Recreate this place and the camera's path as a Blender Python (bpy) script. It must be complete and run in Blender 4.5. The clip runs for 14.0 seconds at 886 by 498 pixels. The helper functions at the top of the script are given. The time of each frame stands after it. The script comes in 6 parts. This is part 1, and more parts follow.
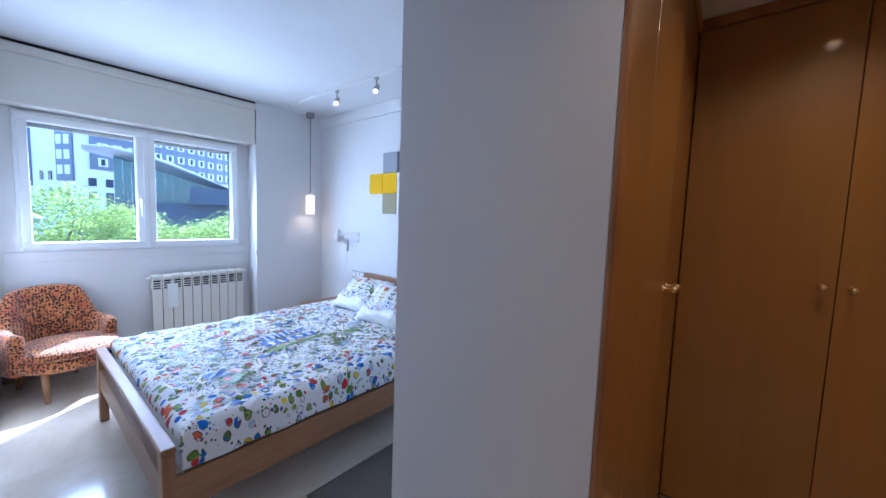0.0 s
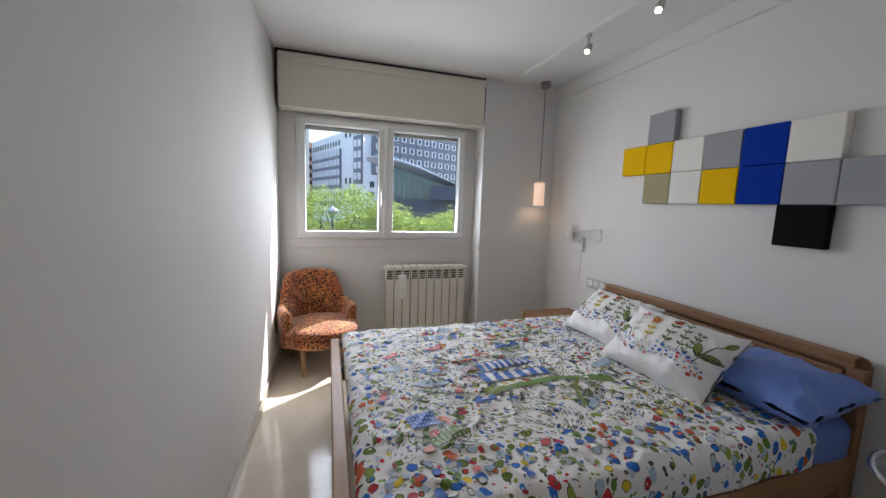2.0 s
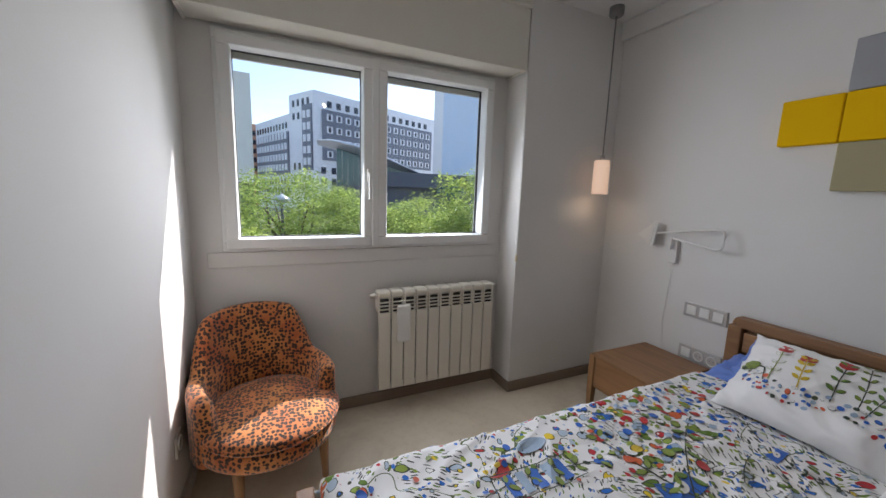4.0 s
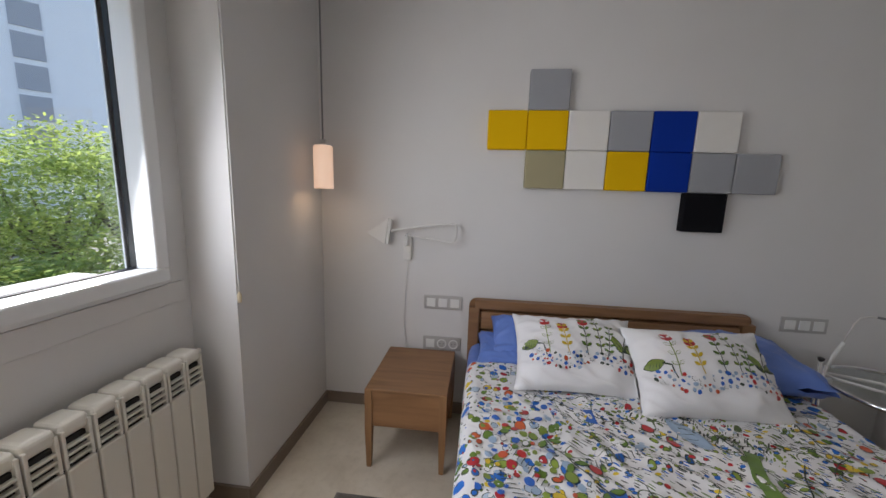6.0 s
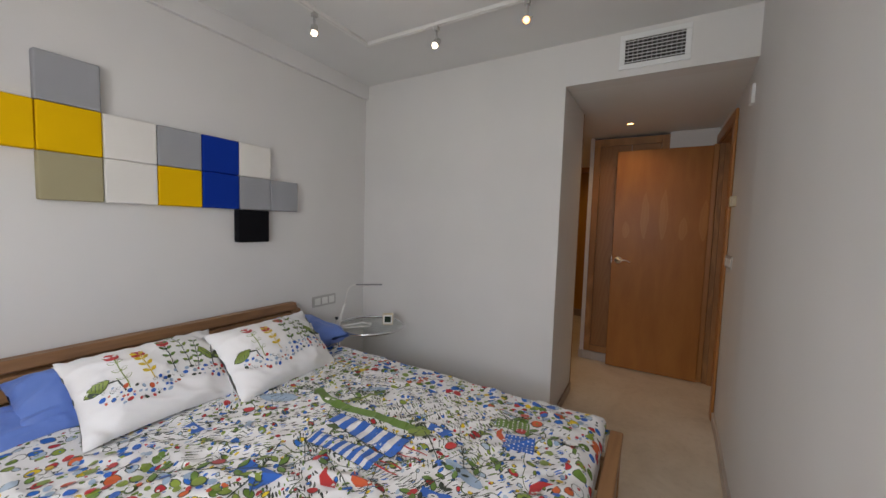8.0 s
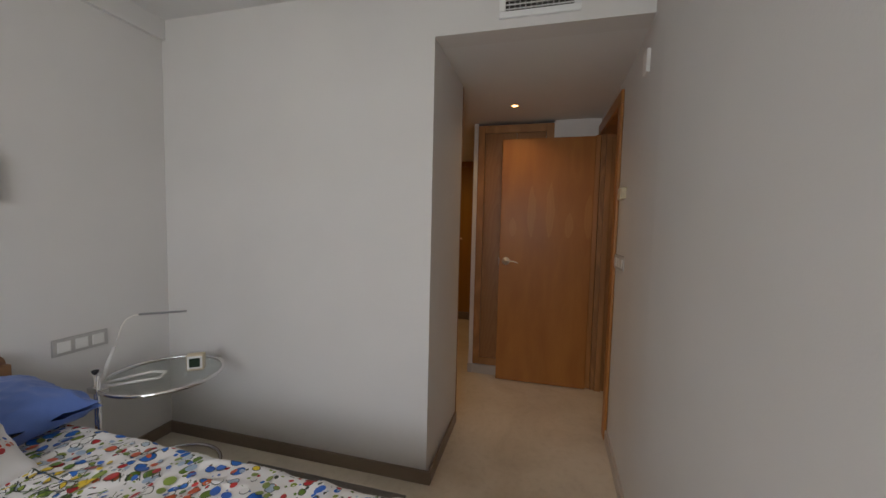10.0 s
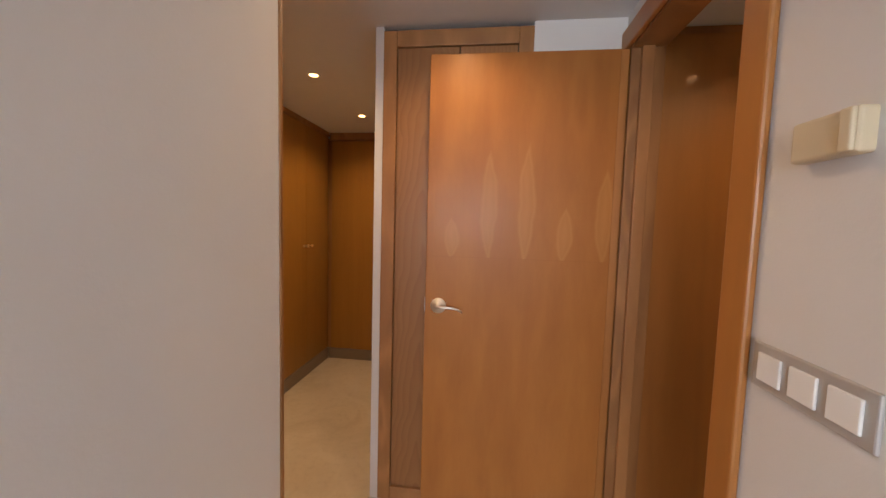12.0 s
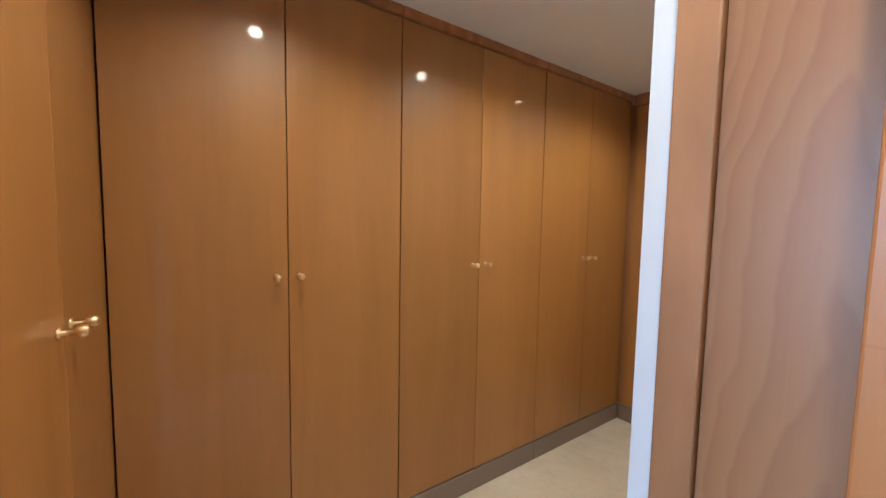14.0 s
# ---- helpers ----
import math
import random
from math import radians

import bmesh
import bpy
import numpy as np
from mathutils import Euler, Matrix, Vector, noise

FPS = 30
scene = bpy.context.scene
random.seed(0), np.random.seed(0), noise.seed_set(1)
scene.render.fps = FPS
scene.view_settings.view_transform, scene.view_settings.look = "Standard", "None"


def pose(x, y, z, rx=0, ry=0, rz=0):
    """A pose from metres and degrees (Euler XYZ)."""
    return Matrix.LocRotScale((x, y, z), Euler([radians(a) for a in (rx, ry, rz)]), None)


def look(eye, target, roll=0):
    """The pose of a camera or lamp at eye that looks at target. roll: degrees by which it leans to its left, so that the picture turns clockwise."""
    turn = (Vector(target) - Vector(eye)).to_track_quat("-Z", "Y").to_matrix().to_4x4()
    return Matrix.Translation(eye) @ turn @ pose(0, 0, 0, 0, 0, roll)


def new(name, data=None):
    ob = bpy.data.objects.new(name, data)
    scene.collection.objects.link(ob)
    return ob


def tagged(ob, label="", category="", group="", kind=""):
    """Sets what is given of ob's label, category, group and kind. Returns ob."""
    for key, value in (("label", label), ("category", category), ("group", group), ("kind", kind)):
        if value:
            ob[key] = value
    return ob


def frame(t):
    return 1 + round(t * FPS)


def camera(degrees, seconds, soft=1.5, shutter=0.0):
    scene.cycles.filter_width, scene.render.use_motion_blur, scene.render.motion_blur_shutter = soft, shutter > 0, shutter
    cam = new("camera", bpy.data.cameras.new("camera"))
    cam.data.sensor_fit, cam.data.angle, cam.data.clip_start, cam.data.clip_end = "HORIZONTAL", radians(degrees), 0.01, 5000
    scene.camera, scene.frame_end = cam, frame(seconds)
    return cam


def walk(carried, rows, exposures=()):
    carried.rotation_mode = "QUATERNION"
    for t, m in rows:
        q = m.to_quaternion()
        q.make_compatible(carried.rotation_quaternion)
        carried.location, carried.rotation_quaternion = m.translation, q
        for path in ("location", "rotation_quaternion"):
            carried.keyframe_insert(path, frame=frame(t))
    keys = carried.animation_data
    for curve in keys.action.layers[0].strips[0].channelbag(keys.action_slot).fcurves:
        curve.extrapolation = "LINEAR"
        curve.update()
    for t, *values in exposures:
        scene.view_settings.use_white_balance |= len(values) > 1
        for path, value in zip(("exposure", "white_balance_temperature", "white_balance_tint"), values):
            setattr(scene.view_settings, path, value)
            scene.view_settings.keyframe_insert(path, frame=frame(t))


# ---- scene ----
cam = camera(101.6, 14.0)
PATH = [
    (0, (0.176, -0.811, 1.345), (1.714, 0.455, 1.176), 2.0),
    (0.5, (0.326, -0.658, 1.345), (1.527, 0.933, 1.177), 1.8),
    (1, (0.459, -0.49, 1.315), (1.307, 1.316, 1.16), 1.9),
    (1.5, (0.485, -0.325, 1.305), (1.108, 1.567, 1.143), 1.8),
    (2, (0.492, -0.043, 1.315), (1.094, 1.848, 1.073), 1.9),
    (2.5, (0.478, 0.25, 1.305), (1.109, 2.118, 0.992), 1.8),
    (2.7, (0.476, 0.388, 1.305), (1.137, 2.247, 0.995), 1.8),
    (4.8, (0.493, 1.687, 1.326), (1.706, 3.247, 1.018), 1.9),
    (5, (0.514, 1.782, 1.335), (1.902, 3.185, 1.014), 1.9),
    (5.5, (0.599, 1.99, 1.328), (2.333, 2.932, 1.005), 1.6),
    (6, (0.597, 2.174, 1.356), (2.557, 2.392, 1.026), 1.7),
    (6.5, (0.51, 2.333, 1.358), (2.401, 1.758, 1.054), 1.9),
    (7, (0.495, 2.421, 1.357), (2.124, 1.289, 1.103), 1.9),
    (7.5, (0.438, 2.411, 1.329), (1.734, 0.901, 1.13), 1.8),
    (8, (0.441, 2.418, 1.321), (1.441, 0.692, 1.181), 1.7),
    (8.5, (0.47, 2.406, 1.319), (1.333, 0.605, 1.201), 1.6),
    (9, (0.477, 2.332, 1.323), (1.225, 0.48, 1.209), 1.5),
    (9.2, (0.48, 2.248, 1.312), (1.173, 0.375, 1.199), 1.4),
    (11.5, (0.461, 0.471, 1.345), (0.728, -1.505, 1.198), 1.7),
    (12, (0.518, 0.121, 1.371), (0.762, -1.859, 1.228), 1.6),
    (12.5, (0.501, -0.192, 1.382), (0.987, -2.126, 1.233), 1.0),
    (13, (0.545, -0.422, 1.349), (1.523, -2.162, 1.219), 1.1),
    (13.5, (0.625, -0.652, 1.347), (1.956, -2.14, 1.213), 1.1),
    (14, (0.712, -0.836, 1.341), (2.369, -1.946, 1.199), 1.0),
]
EXPOSURES = [(0.0, 2.35, 4550, 14), (0.6, 2.3, 5650, 15), (1.2, 1.95, 6000, 11), (2.0, 1.42, 6250, 13), (2.7, 1.27, 6350, 13), (5.0, 0.86, 6350, 16), (5.5, 0.9, 6350, 16), (6.0, 1.12, 6450, 16), (6.4, 1.32, 6500, 16), (7.2, 1.38, 6600, 16), (8.0, 1.55, 6650, 15), (8.6, 1.54, 6700, 15), (9.2, 1.46, 6700, 15),
             (11.4, 2.1, 6800, 12), (12.0, 3.05, 6300, 18), (12.5, 3.5, 5600, 33), (13.0, 3.55, 4750, 13), (13.5, 3.75, 4600, 5), (14.0, 4.05, 4050, 2)]
walk(cam, [(t, look(eye, target, roll)) for t, eye, target, roll in PATH], EXPOSURES)
SKY_STRENGTH, SUN_STRENGTH, WINDOW_WATTS, DOWN_WATTS, SPOT_WATTS, PENDANT_WATTS = 0.15, 4.2, 7.4, 2.1, 0.9, 0.10

# ---------------------------------------------------------------- light
world = bpy.data.worlds.new("sky")
scene.world = world
world.use_nodes = True
_n, _l = world.node_tree.nodes, world.node_tree.links
_sky = _n.new("ShaderNodeTexSky")
_sky.sky_type, _sky.sun_disc = "NISHITA", False
SUN_TRAVEL = Vector((-0.82, -0.57, -0.97)).normalized()
_sky.sun_elevation = math.asin(-SUN_TRAVEL.z)
_sky.sun_rotation = math.atan2(-SUN_TRAVEL.x, -SUN_TRAVEL.y)
_l.new(_sky.outputs[0], _n["Background"].inputs[0])
_n["Background"].inputs[1].default_value = SKY_STRENGTH

_sun = bpy.data.lights.new("sun", "SUN")
_sun.energy, _sun.angle, _sun.color = SUN_STRENGTH, radians(0.5), (1.0, 0.95, 0.87)
_s = new("sun", _sun)
_s.matrix_basis = look((0, 0, 0), SUN_TRAVEL)

for _x in (0.62, 1.365):
    _win = bpy.data.lights.new("window_daylight", "AREA")
    _win.shape, _win.size, _win.size_y = "RECTANGLE", 0.58, 0.86
    _win.spread = radians(160)
    _win.energy, _win.color = WINDOW_WATTS / 2, (0.94, 0.97, 1.0)
    _w = new("window_daylight", _win)
    _w.matrix_basis = look((_x, 3.262, 1.49), (_x + 0.25, 0.0, 0.45))


def small_lamp(name, at, target, watts, cone, radius=0.02, colour=(1.0, 0.80, 0.55), blend=0.7):
    d = bpy.data.lights.new(name, "SPOT")
    d.energy, d.spot_size, d.spot_blend, d.shadow_soft_size, d.color = watts, radians(cone), blend, radius, colour
    new(name, d).matrix_basis = look(at, target)


# ---------------------------------------------------------------- materials
def mat(name, colour=(0.8, 0.8, 0.8), rough=0.5, metal=0.0, spec=0.5, build=None):
    m = bpy.data.materials.new(name)
    m.use_nodes = True
    nt = m.node_tree
    b = nt.nodes["Principled BSDF"]
    b.inputs["Base Color"].default_value = (*colour, 1)
    b.inputs["Roughness"].default_value = rough
    b.inputs["Metallic"].default_value = metal
    b.inputs["Specular IOR Level"].default_value = spec
    if build:
        build(nt, b)
    return m


def node(nt, kind, **values):
    n = nt.nodes.new("ShaderNode" + kind)
    for k, v in values.items():
        if k in n.inputs:
            n.inputs[k].default_value = v
    return n


def coords(nt, scale=(1, 1, 1), rot=(0, 0, 0)):
    tc = node(nt, "TexCoord")
    mp = node(nt, "Mapping")
    mp.inputs["Scale"].default_value = scale
    mp.inputs["Rotation"].default_value = rot
    nt.links.new(tc.outputs["Object"], mp.inputs["Vector"])
    return mp.outputs[0]


def noise_tex(nt, vec, scale, detail=4.0, rough=0.55, dist=0.0):
    n = node(nt, "TexNoise", Scale=scale, Detail=detail, Roughness=rough, Distortion=dist)
    nt.links.new(vec, n.inputs["Vector"])
    return n.outputs["Fac"]


def ramp(nt, fac, stops, interp="LINEAR"):
    r = node(nt, "ValToRGB")
    r.color_ramp.interpolation = interp
    el = r.color_ramp.elements
    while len(el) < len(stops):
        el.new(0.5)
    for e, (p, c) in zip(el, stops):
        e.position, e.color = p, (*c, 1)
    nt.links.new(fac, r.inputs[0])
    return r.outputs[0]


def mixc(nt, fac, a, b, mode="MIX"):
    m = node(nt, "Mix")
    m.data_type, m.blend_type = "RGBA", mode
    for sock, v in ((m.inputs[0], fac), (m.inputs[6], a), (m.inputs[7], b)):
        if isinstance(v, (int, float)):
            sock.default_value = v
        elif isinstance(v, tuple):
            sock.default_value = (*v, 1)
        else:
            nt.links.new(v, sock)
    return m.outputs[2]


def math_n(nt, op, a, b=0.0):
    m = node(nt, "Math")
    m.operation = op
    for i, v in enumerate((a, b)):
        if isinstance(v, (int, float)):
            m.inputs[i].default_value = v
        else:
            nt.links.new(v, m.inputs[i])
    return m.outputs[0]


def bump(nt, b, fac, strength=0.2, dist=0.002):
    n = node(nt, "Bump", Strength=strength, Distance=dist)
    nt.links.new(fac, n.inputs["Height"])
    nt.links.new(n.outputs[0], b.inputs["Normal"])


def painted(c, grain=0.25, rough=0.75, stain=0.06):
    def build(nt, b):
        v = coords(nt)
        big = noise_tex(nt, v, 1.3, 3)
        fine = noise_tex(nt, v, 160.0, 3)
        dark = tuple(x * (1 - stain) for x in c)
        nt.links.new(ramp(nt, big, [(0.3, dark), (0.65, c)]), b.inputs["Base Color"])
        bump(nt, b, fine, grain, 0.0012)
    return build


def veneer(light, dark, rough=0.25, stretch=(14.0, 14.0, 0.9), cathedral=0.35, coat=0.3, coat_rough=0.12, ring_count=16.0, figure=0.38):
    """Straight-grained veneer that runs along z, with cathedral figure and tonal drift from leaf to leaf."""
    def build(nt, b):
        info = node(nt, "ObjectInfo")
        tc = node(nt, "TexCoord")
        mp = node(nt, "Mapping")
        mp.inputs["Scale"].default_value = stretch
        nt.links.new(tc.outputs["Object"], mp.inputs["Vector"])
        sh = node(nt, "CombineXYZ")
        nt.links.new(math_n(nt, "MULTIPLY", info.outputs["Random"], 37.0), sh.inputs[0])
        nt.links.new(math_n(nt, "MULTIPLY", info.outputs["Random"], 11.0), sh.inputs[2])
        nt.links.new(sh.outputs[0], mp.inputs["Location"])
        v = mp.outputs[0]
        grain = noise_tex(nt, v, 1.0, 6, 0.6, 0.4)
        pores = noise_tex(nt, v, 9.0, 3, 0.6)
        # flame figure: nested, drawn-out ovals where the veneer was cut across the rings
        sw = node(nt, "TexNoise", Scale=0.8, Detail=3.0)
        nt.links.new(v, sw.inputs["Vector"])
        push = node(nt, "VectorMath")
        push.operation = "MULTIPLY_ADD"
        push.inputs[1].default_value = (0.9, 0.9, 0.5)
        nt.links.new(sw.outputs["Color"], push.inputs[0])
        nt.links.new(v, push.inputs[2])
        vo = node(nt, "TexVoronoi", Scale=0.55, Randomness=0.7)
        vo.feature = "SMOOTH_F1"
        nt.links.new(push.outputs[0], vo.inputs["Vector"])
        rings = math_n(nt, "ABSOLUTE", math_n(nt, "SINE", math_n(nt, "MULTIPLY", vo.outputs["Distance"], ring_count)))
        fig = math_n(nt, "MULTIPLY", math_n(nt, "POWER", rings, 4.0), ramp(nt, vo.outputs["Distance"], [(0.25, (1, 1, 1)), (0.9, (0.15, 0.15, 0.15))]))
        base = ramp(nt, grain, [(0.25, dark), (0.7, light)])
        base = mixc(nt, math_n(nt, "MULTIPLY", fig, cathedral), base, tuple(figure * x for x in (dark if figure < 1 else light)))
        base = mixc(nt, math_n(nt, "MULTIPLY", pores, 0.22), base, tuple(0.6 * x for x in dark))
        tone = math_n(nt, "ADD", math_n(nt, "MULTIPLY", info.outputs["Random"], 0.16), 0.92)
        tn = node(nt, "CombineXYZ")
        for i in range(3):
            nt.links.new(tone, tn.inputs[i])
        base = mixc(nt, 1.0, base, tn.outputs[0], "MULTIPLY")
        nt.links.new(base, b.inputs["Base Color"])
        rr = math_n(nt, "ADD", math_n(nt, "MULTIPLY", grain, 0.12), rough - 0.05)
        nt.links.new(rr, b.inputs["Roughness"])
        b.inputs["Coat Weight"].default_value = coat
        b.inputs["Coat Roughness"].default_value = coat_rough
        bump(nt, b, pores, 0.08, 0.0006)
    return build


def marble(nt, b):
    v = coords(nt)
    warp = noise_tex(nt, v, 2.2, 6, 0.6, 1.2)
    speck = noise_tex(nt, v, 28.0, 4, 0.6)
    base = ramp(nt, warp, [(0.25, (0.57, 0.50, 0.39)), (0.5, (0.68, 0.61, 0.49)), (0.75, (0.74, 0.68, 0.57))])
    base = mixc(nt, math_n(nt, "MULTIPLY", ramp(nt, speck, [(0.5, (0, 0, 0)), (0.75, (1, 1, 1))]), 0.25), base, (0.45, 0.38, 0.28))
    nt.links.new(base, b.inputs["Base Color"])
    nt.links.new(ramp(nt, noise_tex(nt, v, 7.0, 3), [(0.3, (0.07,) * 3), (0.8, (0.2,) * 3)]), b.inputs["Roughness"])


def weave(c, c2, scale=700.0, rough=0.9, strength=0.35, dist=0.001, sheen=0.12):
    def build(nt, b):
        v = coords(nt)
        n1 = noise_tex(nt, v, scale, 2)
        n2 = noise_tex(nt, v, 5.0, 4)
        nt.links.new(mixc(nt, n2, c, c2), b.inputs["Base Color"])
        b.inputs["Sheen Weight"].default_value = sheen
        bump(nt, b, n1, strength, dist)
    return build


def leopard(nt, b):
    v = coords(nt)
    warp = node(nt, "TexNoise", Scale=14.0, Detail=2.0)
    nt.links.new(v, warp.inputs["Vector"])
    add = node(nt, "VectorMath")
    add.operation = "MULTIPLY_ADD"
    nt.links.new(warp.outputs["Color"], add.inputs[0])
    add.inputs[1].default_value = (0.012, 0.012, 0.012)
    nt.links.new(v, add.inputs[2])
    vo = node(nt, "TexVoronoi", Scale=60.0, Randomness=0.62)
    nt.links.new(add.outputs[0], vo.inputs["Vector"])
    d = math_n(nt, "ADD", vo.outputs["Distance"], math_n(nt, "MULTIPLY", math_n(nt, "SUBTRACT", noise_tex(nt, v, 90.0, 2), 0.5), 0.22))
    warm = ramp(nt, noise_tex(nt, v, 7.0, 3), [(0.35, (0.38, 0.095, 0.022)), (0.65, (0.56, 0.22, 0.06))])
    spot = ramp(nt, d, [(0.10, (0.10, 0.030, 0.012)), (0.26, (0.014, 0.009, 0.007))])
    m = ramp(nt, d, [(0.44, (0, 0, 0)), (0.51, (1, 1, 1))])
    nt.links.new(mixc(nt, m, spot, warm), b.inputs["Base Color"])
    b.inputs["Sheen Weight"].default_value = 0.3
    bump(nt, b, noise_tex(nt, v, 500.0, 2), 0.3, 0.001)


COTTON = (0.80, 0.80, 0.79)


def printed_cotton(nt, b):
    """White cotton: beds of outlined pebbles along the hems, and dashes, leaves, dots and stems drawn by pen in the middle."""
    v = coords(nt)
    base = ramp(nt, noise_tex(nt, v, 3.0, 3), [(0.3, (0.76, 0.76, 0.76)), (0.7, COTTON)])
    warp = node(nt, "TexNoise", Scale=16.0, Detail=2.0)
    nt.links.new(v, warp.inputs["Vector"])
    add = node(nt, "VectorMath")
    add.operation = "MULTIPLY_ADD"
    add.inputs[1].default_value = (0.03, 0.03, 0.0)
    nt.links.new(warp.outputs["Color"], add.inputs[0])
    nt.links.new(v, add.inputs[2])
    wavy = add.outputs[0]
    sep = node(nt, "SeparateXYZ")
    nt.links.new(v, sep.inputs[0])
    px, py, pz = sep.outputs
    edge = math_n(nt, "MULTIPLY", math_n(nt, "SUBTRACT", noise_tex(nt, v, 5.0, 1), 0.5), 0.22)
    hem = math_n(nt, "LESS_THAN", math_n(nt, "ADD", py, edge), 0.99)
    far = math_n(nt, "MULTIPLY", math_n(nt, "GREATER_THAN", math_n(nt, "ADD", py, edge), 1.90), math_n(nt, "GREATER_THAN", px, 1.25))
    foot = math_n(nt, "LESS_THAN", math_n(nt, "ADD", px, edge), 0.68)
    drop = math_n(nt, "LESS_THAN", pz, 0.49)
    border = math_n(nt, "MAXIMUM", math_n(nt, "MAXIMUM", hem, far), math_n(nt, "MAXIMUM", foot, drop))
    inner = math_n(nt, "SUBTRACT", 1.0, border)
    zones = noise_tex(nt, v, 3.4, 1)

    def mapped(turn, stretch):
        spin, mp = node(nt, "Mapping"), node(nt, "Mapping")
        spin.inputs["Rotation"].default_value = (0, 0, turn)
        mp.inputs["Scale"].default_value = stretch
        nt.links.new(wavy, spin.inputs["Vector"])
        nt.links.new(spin.outputs[0], mp.inputs["Vector"])
        return mp.outputs[0]

    def shapes(cloth, vec, scale, low, high, keep, inks, shown, outlined=0.0, pen=0.05, flatly=True):
        """One scatter of inked shapes; keep is the share of cells left blank."""
        vo = node(nt, "TexVoronoi", Scale=scale, Randomness=0.8)
        vo.voronoi_dimensions = "2D" if flatly else "3D"
        nt.links.new(vec, vo.inputs["Vector"])
        pick = node(nt, "SeparateColor")
        nt.links.new(vo.outputs["Color"], pick.inputs[0])
        stops = [(keep + (1 - keep) * i / len(inks), c) for i, c in enumerate(inks)]
        ink = ramp(nt, pick.outputs[0], ([(0.0, COTTON)] if keep > 0 else []) + stops, "CONSTANT")
        radius = math_n(nt, "ADD", math_n(nt, "MULTIPLY", pick.outputs[1], high - low), low)
        used = math_n(nt, "MULTIPLY", math_n(nt, "GREATER_THAN", pick.outputs[0], keep), shown)
        gap = math_n(nt, "SUBTRACT", vo.outputs["Distance"], radius)
        cloth = mixc(nt, math_n(nt, "MULTIPLY", math_n(nt, "LESS_THAN", gap, 0.0), used), cloth, ink)
        if outlined > 0:
            line = math_n(nt, "MULTIPLY", math_n(nt, "LESS_THAN", math_n(nt, "ABSOLUTE", math_n(nt, "ADD", gap, 0.01)), pen), math_n(nt, "LESS_THAN", pick.outputs[2], outlined))
            cloth = mixc(nt, math_n(nt, "MULTIPLY", line, used), cloth, (0.06, 0.075, 0.05))
        return cloth

    blue, sky, red, orange, yellow, green, olive, dark, white = ((0.02, 0.15, 0.55), (0.42, 0.52, 0.62), (0.50, 0.03, 0.04), (0.62, 0.13, 0.04), (0.74, 0.54, 0.03),
                                                                 (0.12, 0.21, 0.03), (0.25, 0.34, 0.05), (0.04, 0.05, 0.04), (0.79, 0.79, 0.78))
    flat = mapped(0.0, (1, 1, 0.7))
    base = shapes(base, flat, 25.0, 0.32, 0.54, 0.04, [blue, sky, olive, white, green, blue, yellow, olive, red, white, blue, green, orange, sky], border, 0.6, 0.03, False)
    base = shapes(base, flat, 60.0, 0.20, 0.40, 0.55, [blue, sky, olive, red, white, dark, green], border, 0.4, 0.05, False)
    one = math_n(nt, "MULTIPLY", inner, math_n(nt, "GREATER_THAN", zones, 0.54))
    two = math_n(nt, "MULTIPLY", inner, math_n(nt, "LESS_THAN", zones, 0.46))
    mid = math_n(nt, "SUBTRACT", inner, math_n(nt, "ADD", one, two))
    base = shapes(base, mapped(0.6, (24, 105, 1)), 1.0, 0.16, 0.36, 0.20, [dark, green, dark, dark, olive], one)
    base = shapes(base, mapped(-0.9, (26, 110, 1)), 1.0, 0.16, 0.36, 0.25, [dark, dark, blue, dark, green], two)
    base = shapes(base, mapped(2.1, (24, 48, 1)), 1.0, 0.18, 0.34, 0.55, [olive, green, sky, white, blue, green], mid, 0.8, 0.05)
    base = shapes(base, mapped(0.3, (13, 26, 1)), 1.0, 0.20, 0.34, 0.80, [olive, blue, sky, green, blue, red], inner, 0.8, 0.04)
    base = shapes(base, mapped(1.2, (34, 46, 1)), 1.0, 0.20, 0.36, 0.70, [red, blue, yellow, sky, olive, blue], inner, 0.5, 0.05)
    # curling pen stems
    curl = math_n(nt, "ABSOLUTE", math_n(nt, "SUBTRACT", noise_tex(nt, v, 5.2, 1), 0.5))
    base = mixc(nt, math_n(nt, "MULTIPLY", math_n(nt, "LESS_THAN", curl, 0.0038), inner), base, (0.09, 0.13, 0.05))
    nt.links.new(base, b.inputs["Base Color"])
    bump(nt, b, noise_tex(nt, v, 600.0, 2), 0.15, 0.0006)


M = {}
M["wall"] = mat("wall_paint", (0.80, 0.79, 0.76), 0.75, build=painted((0.72, 0.71, 0.69)))
M["ceiling"] = mat("ceiling_paint", (0.82, 0.82, 0.80), 0.85, build=painted((0.75, 0.75, 0.735), 0.15))
M["cornice"] = M["wall"]
M["floor"] = mat("marble_floor", rough=0.12, build=marble)
M["skirt"] = mat("taupe_skirting", (0.24, 0.19, 0.15), 0.35, build=painted((0.25, 0.195, 0.15), 0.1, 0.35, 0.2))
M["skirt_light"] = mat("grey_marble_skirting", (0.5, 0.45, 0.4), 0.3, build=painted((0.5, 0.45, 0.40), 0.1, 0.3, 0.2))
M["closet"] = mat("cherry_veneer_lacquer", build=veneer((0.40, 0.192, 0.032), (0.32, 0.147, 0.022), 0.42, (6, 6, 0.5), 0.05, 0.45, 0.07))
